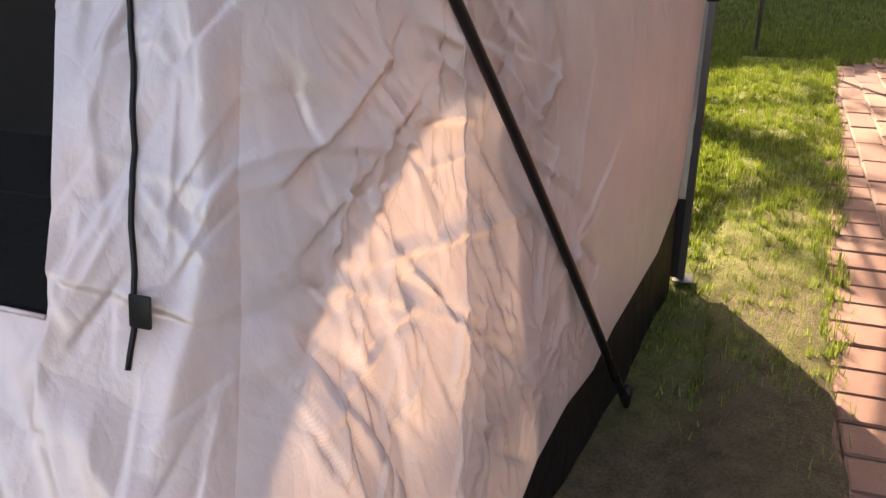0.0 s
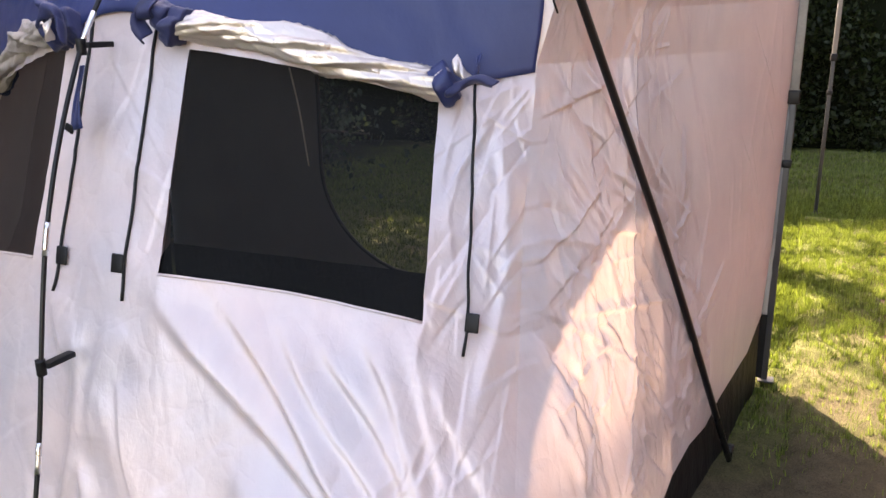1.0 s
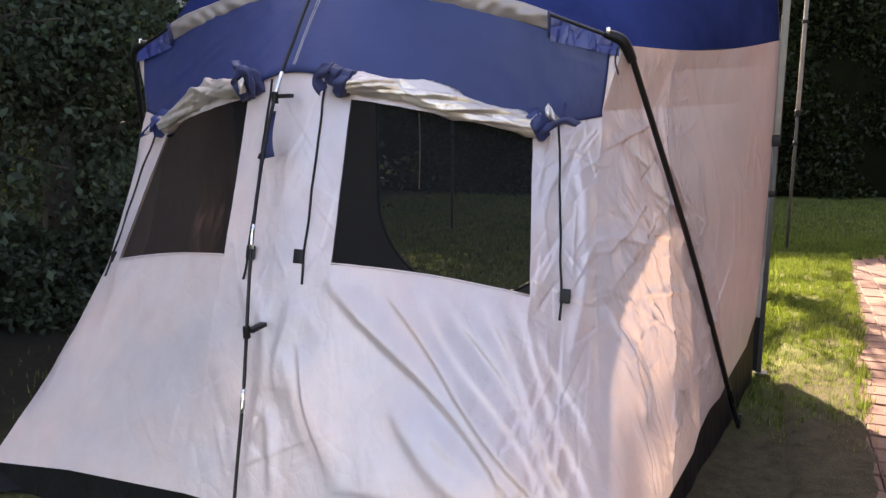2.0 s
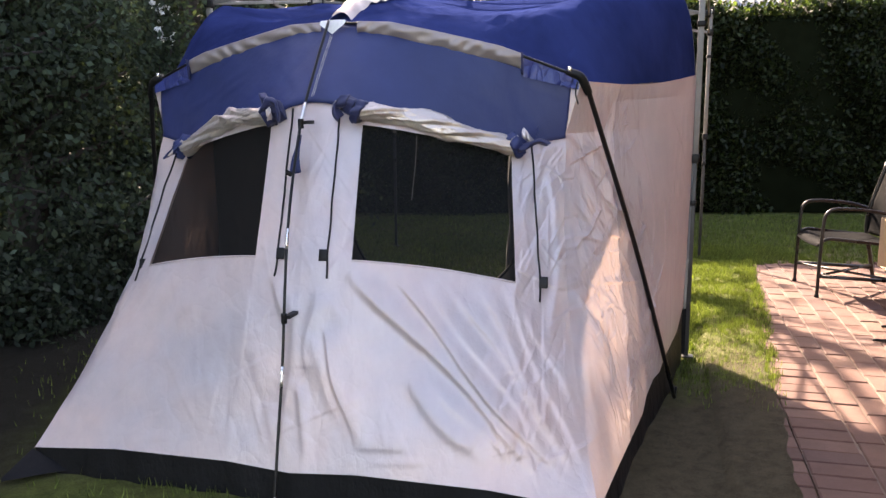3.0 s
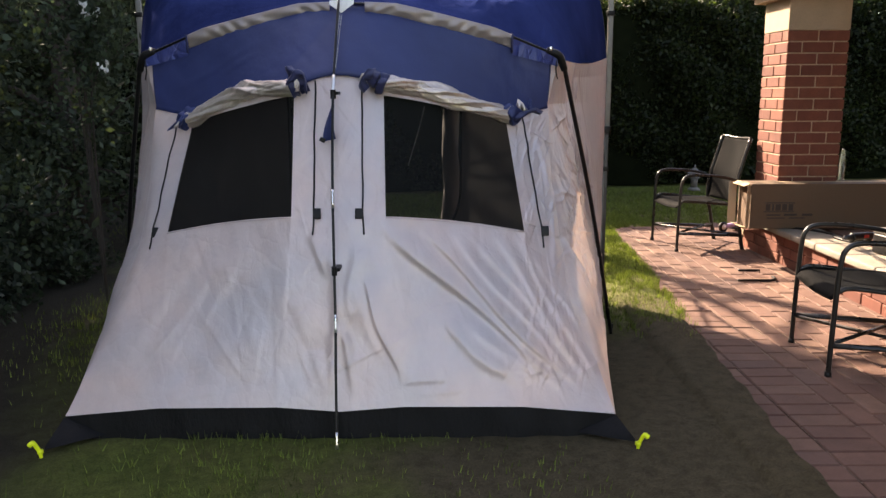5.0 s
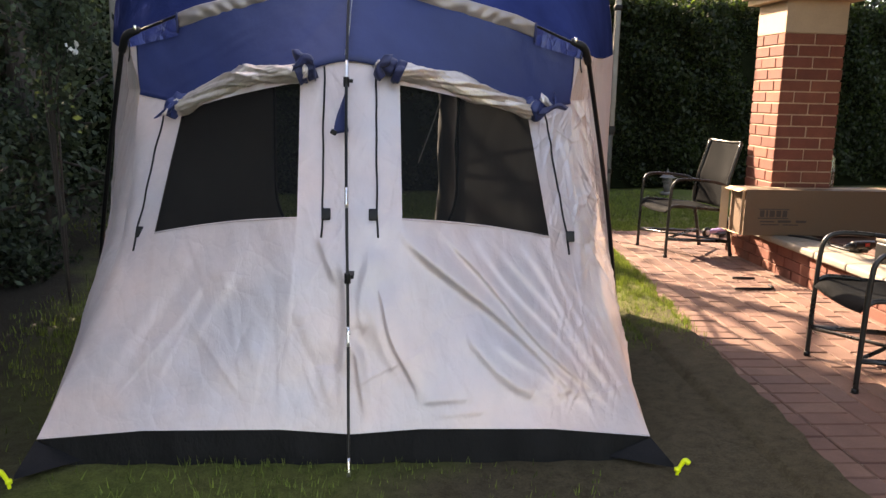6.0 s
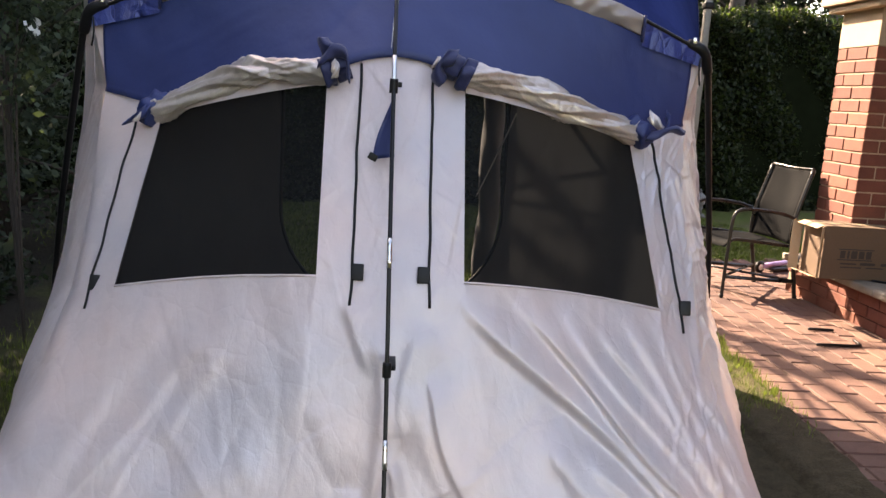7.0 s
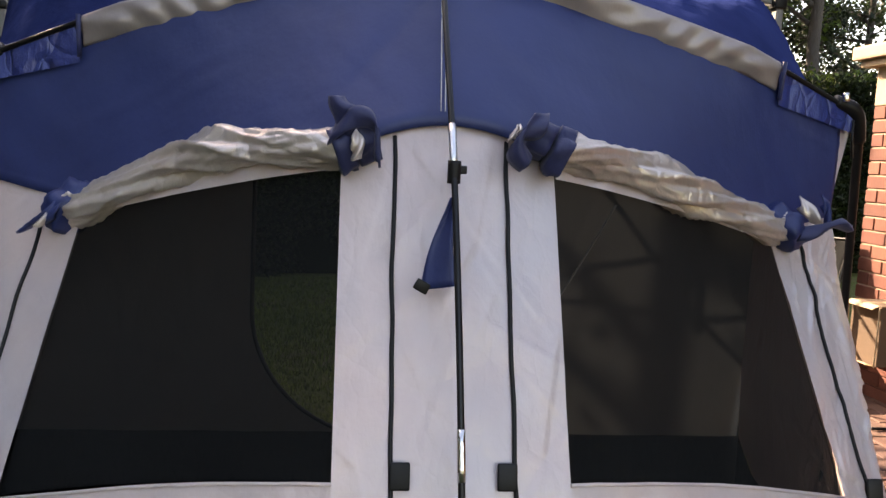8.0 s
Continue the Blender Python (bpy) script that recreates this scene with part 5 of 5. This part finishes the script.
def tree(name, base, height, r0, crown_from, spread, leaves, leaf, mat, label, seed, limbs=14, size=0.10, lean=(0, 0), column=False):
    rt = random.Random(seed)
    g = np.random.default_rng(seed)
    ob = thing(name, label, "tree", Matrix.Translation(base))
    top = Vector((lean[0], lean[1], height))
    path = [Vector((0, 0, -0.05)).lerp(top, k / 10) + Vector((0.10 * noise.noise((k * 0.5, seed, 0)), 0.10 * noise.noise((k * 0.5, seed, 9)), 0)) * min(1, k) for k in range(11)]
    trunk = part("trunk", tube(path, lambda k: r0 * (1.25 - 0.25 * min(1, k * 10)) * (1 - 0.8 * k), 10, shape=lambda a, k: 1 + 0.10 * math.sin(3 * a + seed) + 0.06 * math.sin(7 * a)), BARK, ob)
    bm = bmesh.new()
    tips = []
    for k in range(limbs):
        t = lerp(crown_from, 0.95, (k + rt.random() * 0.6) / limbs)
        p = path[int(t * 10)].lerp(path[min(10, int(t * 10) + 1)], t * 10 % 1)
        a = rt.uniform(0, 6.28)
        ln = spread * (1.15 - 0.75 * (t if column else abs(t - 0.55) * 1.4)) * rt.uniform(0.65, 1.1)
        rise = rt.uniform(0.15, 0.7) * ln
        e = p + Vector((math.cos(a) * ln, math.sin(a) * ln, rise))
        m = p.lerp(e, 0.5) + Vector((rt.uniform(-0.1, 0.1), rt.uniform(-0.1, 0.1), rt.uniform(0, 0.15) * ln))
        tube(smooth_path([p, m, e], 4), lambda q: max(0.008, r0 * 0.32 * (1 - 0.85 * q)), 6, bm)
        for q in range(3):
            s = p.lerp(e, rt.uniform(0.4, 0.9))
            w = s + Vector((rt.uniform(-1, 1), rt.uniform(-1, 1), rt.uniform(-0.2, 0.8))) * ln * 0.4
            tube([s, s.lerp(w, 0.5) + Vector((0, 0, 0.04)), w], lambda q2: 0.012 * (1 - 0.6 * q2) + 0.004, 5, bm)
            tips.append((s, w))
        tips.append((p.lerp(e, 0.35), e))
    part("branchwork", bm, BARK, ob)
    if leaves:
        idx = g.integers(0, len(tips), leaves)
        A = np.array([t[0] for t in tips])[idx]
        B = np.array([t[1] for t in tips])[idx]
        f = g.uniform(0.1, 1.15, (leaves, 1))
        c = A + (B - A) * f + g.normal(size=(leaves, 3)) * leaf * (0.5 + 0.5 * f)
        c = c[c[:, 2] > 0.03]
        o = new("crown", quads("crown", c, size, mat, g))
        o.parent = ob
    return ob


# dense dark conifer screen on the tent's far side, unseen ones added for shade
for k, (x, y, h, sp) in enumerate(((-4.3, 1.9, 5.2, 1.3), (-4.6, 3.7, 6.2, 1.5), (-4.2, 5.4, 5.8, 1.4), (-2.95, 6.0, 6.8, 1.25), (-5.0, 0.2, 5.5, 1.5), (-3.9, 4.5, 6.0, 1.2), (-4.9, -1.6, 5.0, 1.5), (-5.9, 7.0, 7.0, 1.8), (-3.6, 8.2, 5.0, 1.0))):
    tree("conifer", (x, y, 0), h, 0.13, 0.03, sp, 42000, 0.20, DARK_LEAF, "dense dark conifer with foliage to the ground", 20 + k, 40, 0.058, column=True)


def shrub(x, y, r, h, seed):
    g = np.random.default_rng(seed)
    ob = thing("shrub", "low rounded grey-green shrub on the lawn's edge", "shrub", pose(x, y, 0))
    bm = bmesh.new()
    for k in range(14):
        a = k * 2.4
        e = Vector((math.cos(a) * r * 0.7, math.sin(a) * r * 0.7, h * (0.5 + 0.4 * math.sin(k))))
        tube(smooth_path([(0, 0, 0), e * 0.5 + Vector((0, 0, 0.08)), e], 4), lambda q: 0.014 * (1 - 0.6 * q), 6, bm)
    part("stem", bm, BARK, ob)
    n = 9000
    d = g.normal(size=(n, 3))
    d /= np.linalg.norm(d, axis=1)[:, None]
    d[:, 2] = np.abs(d[:, 2])
    lump = 1 + 0.14 * np.sin(d[:, 0] * 6 + seed) + 0.12 * np.sin(d[:, 1] * 8) + 0.08 * np.sin(d[:, 2] * 11)
    c = d * np.array([r, r, h]) * (lump * g.uniform(0.62, 1.05, n))[:, None]
    o = new("leaves", quads("leaves", c, 0.05, SHRUB_LEAF, g))
    o.parent = ob


def glint_shrub():
    """Thin upright shrub beside the gazebo leg, with leaf glints painted white on its upper twigs."""
    g = np.random.default_rng(17)
    r = random.Random(17)
    ob = thing("glint_shrub", "thin upright shrub with white painted leaf glints beside the gazebo leg", "shrub", pose(-2.30, 3.42, 0))
    twigs, ends = bmesh.new(), []
    for k in range(8):
        e = Vector((r.uniform(-0.10, 0.32), r.uniform(-0.30, 0.10), r.uniform(1.65, 2.30)))
        m = Vector((e.x * 0.3 - 0.06, e.y * 0.3, e.z * 0.7))
        tube(smooth_path([(0, 0, -0.02), m, e], 5), lambda q: 0.008 * (1 - 0.8 * q), 6, twigs)
        ends += [(m, e)]
    part("stem", twigs, BARK, ob)
    idx = g.integers(0, len(ends), 2200)
    A, B = np.array([q[0] for q in ends])[idx], np.array([q[1] for q in ends])[idx]
    c = A + (B - A) * g.uniform(0, 1.05, (len(idx), 1)) + g.normal(size=(len(idx), 3)) * 0.08
    o = new("leaves", quads("leaves", c, 0.045, DARK_LEAF, g))
    o.parent = ob
    # white quads stand in for the glints of leaves catching the sun
    heads = np.array([q[1] for q in ends])[g.integers(0, len(ends), 24)] + g.normal(size=(24, 3)) * np.array([0.06, 0.06, 0.12]) + np.array([0, -0.10, 0])
    c = np.repeat(heads, 14, axis=0) + g.normal(size=(24 * 14, 3)) * 0.014
    o = new("leaf_glints", quads("leaf_glints", c, 0.030, WHITE, g, aspect=1.2))
    o.parent = ob
    tagged(o, "small white leaves painted as sunlit glints")


glint_shrub()
shrub(-3.45, 3.3, 0.62, 0.50, 3)
shrub(-3.75, 2.2, 0.60, 0.55, 5)
shrub(-3.05, 4.3, 0.55, 0.75, 7)
shrub(-3.9, 1.0, 0.60, 0.60, 9)

# trees beyond the hedge
FAR = [(4.15, 10.2, 9.0, 0.20), (4.95, 10.3, 9.5, 0.26), (2.45, 10.6, 7.5, 0.07), (1.5, 10.4, 8.0, 0.09), (0.65, 10.8, 7.5, 0.07), (-1.4, 10.4, 9.0, 0.16), (-2.6, 10.2, 9.0, 0.17), (3.1, 11.5, 7.0, 0.06), (6.9, 11.0, 9.0, 0.16), (8.6, 10.8, 8.5, 0.15)]
for k, (x, y, h, r) in enumerate(FAR):
    left = x < 0
    tree("garden_tree", (x, y, 0), h, r, 0.40, 1.5 if r > 0.1 else 0.9, 1500 if x > 6 else 200, 0.22, TREE_LEAF, "tall tree with a dark trunk behind the hedge", 60 + k, 16, 0.11)

for k, (x, y, h) in enumerate(((7.6, 11.6, 6.5), (8.5, 13.0, 7.0), (9.2, 12.4, 7.0), (10.8, 11.8, 6.5))):
    tree("pine_tree", (x, y, 0), h, 0.12, 0.25, 1.7, 13000, 0.21, SHRUB_LEAF, "loose grey-green pine behind the hedge", 90 + k, 26, 0.10)


# trees added beyond the hedge to throw shade on the lawn behind the tent
for k, (x, y, h, sp) in enumerate(((-3.7, 9.95, 4.9, 1.0), (-2.75, 10.0, 4.5, 0.8), (-1.9, 9.95, 3.6, 0.6))):
    tree("shade_tree", (x, y, 0), h, 0.09, 0.25, sp, 6000, 0.20, SHRUB_LEAF, "bushy dark tree added above the hedge to shade the lawn", 120 + k, 24, 0.10)


def woods():
    ob = tagged(new("far_woods"), "mottled green trees in the distance", "woods", kind="stuff")
    g = np.random.default_rng(5)
    n = 34000
    x = g.uniform(-22, 0.5, n)
    y = 12.5 + g.uniform(0, 4, n)
    top = 4.6 + 0.5 * np.sin(x * 1.7) + 0.4 * np.sin(x * 4.9 + 1)
    c = np.stack([x, y, g.uniform(0, 1, n) ** 0.8 * top], 1)
    o = new("foliage", quads("foliage", c, 0.26, SHRUB_LEAF, g))
    o.parent = ob


woods()


def neighbour():
    ob = thing("neighbour_house", "neighbouring house with a pale corrugated metal roof", "house", pose(6.2, 17, 0))
    part("wall", box((14, 5, 3.2), Matrix.Translation((0, 2.5, 1.6)), 0.02), RENDER, ob)
    def rf_(i, j):
        x = lerp(-6.5, 8, i)
        return Vector((x, -0.5 + 3.2 * j, 3.25 + 1.45 * j + 0.030 * math.sin(x * 2 * math.pi / 0.20)))
    o = part("roof", sheet(rf_, 580, 3), ZINC, ob, "pale corrugated sheet roof")
    o.modifiers.new("thick", "SOLIDIFY").thickness = 0.01
    part("gutter", box((14.6, 0.12, 0.12), Matrix.Translation((0.75, -0.55, 3.22)), 0.02), WHITE, ob)


neighbour()

# ---------------------------------------------------------------- paving
patio = tagged(new("patio"), "terracotta clay pavers in running bond with sandy joints", "paving", kind="structure")
patio.matrix_world = hm(0, 0, 0)


def in_patio(x, y):
    """Inside the paved area, by the house's axes from the pillar's corner."""
    p = COL + EX * x + EY * y
    return p.y < 5.32 and p.y > -3.4 and x > -1.45 and x < 0.02 or (p.y < 5.32 and y > 0.76 and -1.45 < x < 1.6)


bed = bmesh.new()
def bed_end(x):
    return (5.27 - COL.y - x * EX.y) / EY.y


for a, b, c in ((-1.215, 0.04, -6.0), (0.04, 1.6, 0.70)):
    vs = [bed.verts.new(Vector((x, y, 0.003))) for x, y in ((a, c), (b, c), (b, max(c, bed_end(b))), (a, bed_end(a)))]
    bed.faces.new(vs)
part("bed", bed, SAND, patio)
PV = base_mesh("paver", (0.112, 0.226, 0.05), PAVER, 0.005)
places = []
row = 0
x = -0.985 + 0.0585
while x < 1.6:                              # stretchers in running bond
    y = -6.0 + (0.1165 if row % 2 else 0)
    while y < 2.1:
        if in_patio(x, y):
            places.append((x, y, 0))
        y += 0.233
    row += 1
    x += 0.1175
y = -6.0
while y < 2.0:                               # header border along the lawn
    if in_patio(-1.101, y):
        places.append((-1.101, y, 90))
    if y < -1.9:
        places.append((-1.335, y, 90))
    y += 0.1185
rp = random.Random(3)
places.sort(key=lambda q: (COL + EX * q[0] + EY * q[1] - Vector((1.6, 2.4, 0))).length)
rest_v, rest_f = [], []
for k, (x, y, turn) in enumerate(places):
    m = hm(x + rp.uniform(-0.002, 0.002), y + rp.uniform(-0.002, 0.002), -0.015 + rp.uniform(-0.002, 0.002)) @ pose(0, 0, 0, rp.uniform(-0.6, 0.6), rp.uniform(-0.6, 0.6), turn + rp.uniform(-0.6, 0.6))
    if k < 300:
        piece("paver", PV, patio, m)
    else:
        m = patio.matrix_world.inverted() @ m
        o = len(rest_v)
        for z, g in ((0.025, 0.004), (0.020, 0.0), (-0.02, 0.0)):
            for sx, sy in ((-1, -1), (1, -1), (1, 1), (-1, 1)):
                rest_v.append(tuple(m @ Vector((sx * (0.056 - g), sy * (0.113 - g), z))))
        rest_f.append((o, o + 1, o + 2, o + 3))
        for q in range(2):
            for e in range(4):
                rest_f.append((o + 4 * q + e, o + 4 * q + 4 + e, o + 4 * q + 4 + (e + 1) % 4, o + 4 * q + (e + 1) % 4))
if rest_v:
    me = bpy.data.meshes.new("paver_rest")
    me.from_pydata(rest_v, [], rest_f)
    me.materials.append(PAVER_FAR)
    o = new("paver_rest", me)
    o.parent = patio
    tagged(o, kind="stuff")


# ---------------------------------------------------------------- grass blades
def lawn_edge(hy):
    """Where the turf ends, along the paving."""
    return -1.065 + 0.066 * hy + 0.018 * np.sin(hy * 5) * np.sin(hy * 2.3) + 0.008 * np.sin(hy * 23)


def turf():
    def at(i, j):
        hy = lerp(-6.2, 1.64, i)
        e = float(lawn_edge(hy))
        x = lerp(-1.55, e, min(1.0, j * 1.15))
        return hp(x, hy, (0.022 + 0.006 * noise.noise((x * 20, hy * 20, 1))) if 0.1 < j < 0.87 else (0.0 if j > 0.9 else -0.03))
    ob = new("lawn_edge", link_mesh("lawn_edge", sheet(at, 300, 8), LAWN))
    tagged(ob, "turf overgrowing the edge of the paving", "lawn", kind="structure")


turf()


def grass():
    g = np.random.default_rng(9)
    n = 560000
    x, y = g.uniform(-3.4, 4.6, n), g.uniform(-0.9, 8.6, n)
    dense = 170000                                # thicker turf beside the paving
    x[:dense], y[:dense] = g.uniform(0.7, 2.7, dense), g.uniform(2.0, 6.2, dense)
    x += 0.016 * np.sin(x * 62 + 2.5 * np.sin(y * 17)) + 0.02 * np.sin(x * 23 + 2 * np.sin(y * 9))          # tufts
    y += 0.016 * np.sin(y * 58 + 2.5 * np.sin(x * 19)) + 0.02 * np.sin(y * 21 + 2 * np.sin(x * 8))
    inv = TENT.matrix_world.inverted()
    c, s = inv[0][0], inv[0][1]
    u = c * x + s * y + inv[0][3]
    v = inv[1][0] * x + inv[1][1] * y + inv[1][3]
    inside = (np.abs(u) < 1.10 + 0.14 * np.clip(v, 0, 2.2)) & (v > 0.11) & (v < 2.22)
    hx = (x - COL.x) * EX.x + (y - COL.y) * EX.y
    hy = (x - COL.x) * EY.x + (y - COL.y) * EY.y
    edge = lawn_edge(hy) + g.normal(0, 0.012, n)
    paved = (hx > edge) & (y < 5.30 + g.normal(0, 0.02, n))
    far = g.random(n) > np.clip(1.3 - (y - 4.5) * 0.18, 0.25, 1)
    wx, wy = (x - WORN_SHADE[0][0]) / WORN_SHADE[1][0], (y - WORN_SHADE[0][1]) / WORN_SHADE[1][1]
    thin = g.random(n) < np.clip(1.6 - np.hypot(wx, wy) + 0.2 * np.sin(x * 5) * np.sin(y * 4), 0, 1)
    # no blades where the ground is painted dark
    bare = x < BARE_SHADE_X + 0.35 * np.sin(y * 1.7) + g.normal(0, 0.25, n)
    keep = ~inside & ~paved & ~far & ~thin & ~bare
    x, y = x[keep], y[keep]
    n = len(x)
    h = g.uniform(0.008, 0.028, n) * (1 + 0.4 * np.sin(x * 2.3) * np.sin(y * 1.9))
    w = g.uniform(0.0018, 0.0035, n) * 1.15
    a, b = g.uniform(0, 6.283, n), g.uniform(0, 6.283, n)
    lean = h * g.uniform(0.2, 1.1, n)
    P = np.empty((n, 3, 3))
    P[:, 0] = np.stack([x - w * np.cos(a), y - w * np.sin(a), np.full(n, -0.02)], 1)
    P[:, 1] = np.stack([x + w * np.cos(a), y + w * np.sin(a), np.full(n, -0.02)], 1)
    lift = np.where((hx[keep] > -1.5) & (y < 5.3), 0.040, 0.010)
    P[:, 2] = np.stack([x + lean * np.cos(b), y + lean * np.sin(b), h - 0.006 + lift], 1)
    me = bpy.data.meshes.new("grass")
    me.from_pydata(P.reshape(-1, 3).tolist(), [], np.arange(3 * n).reshape(n, 3).tolist())
    me.materials.append(GRASS)
    tagged(new("grass", me), "short blades of lawn grass", "grass", kind="stuff")


grass()
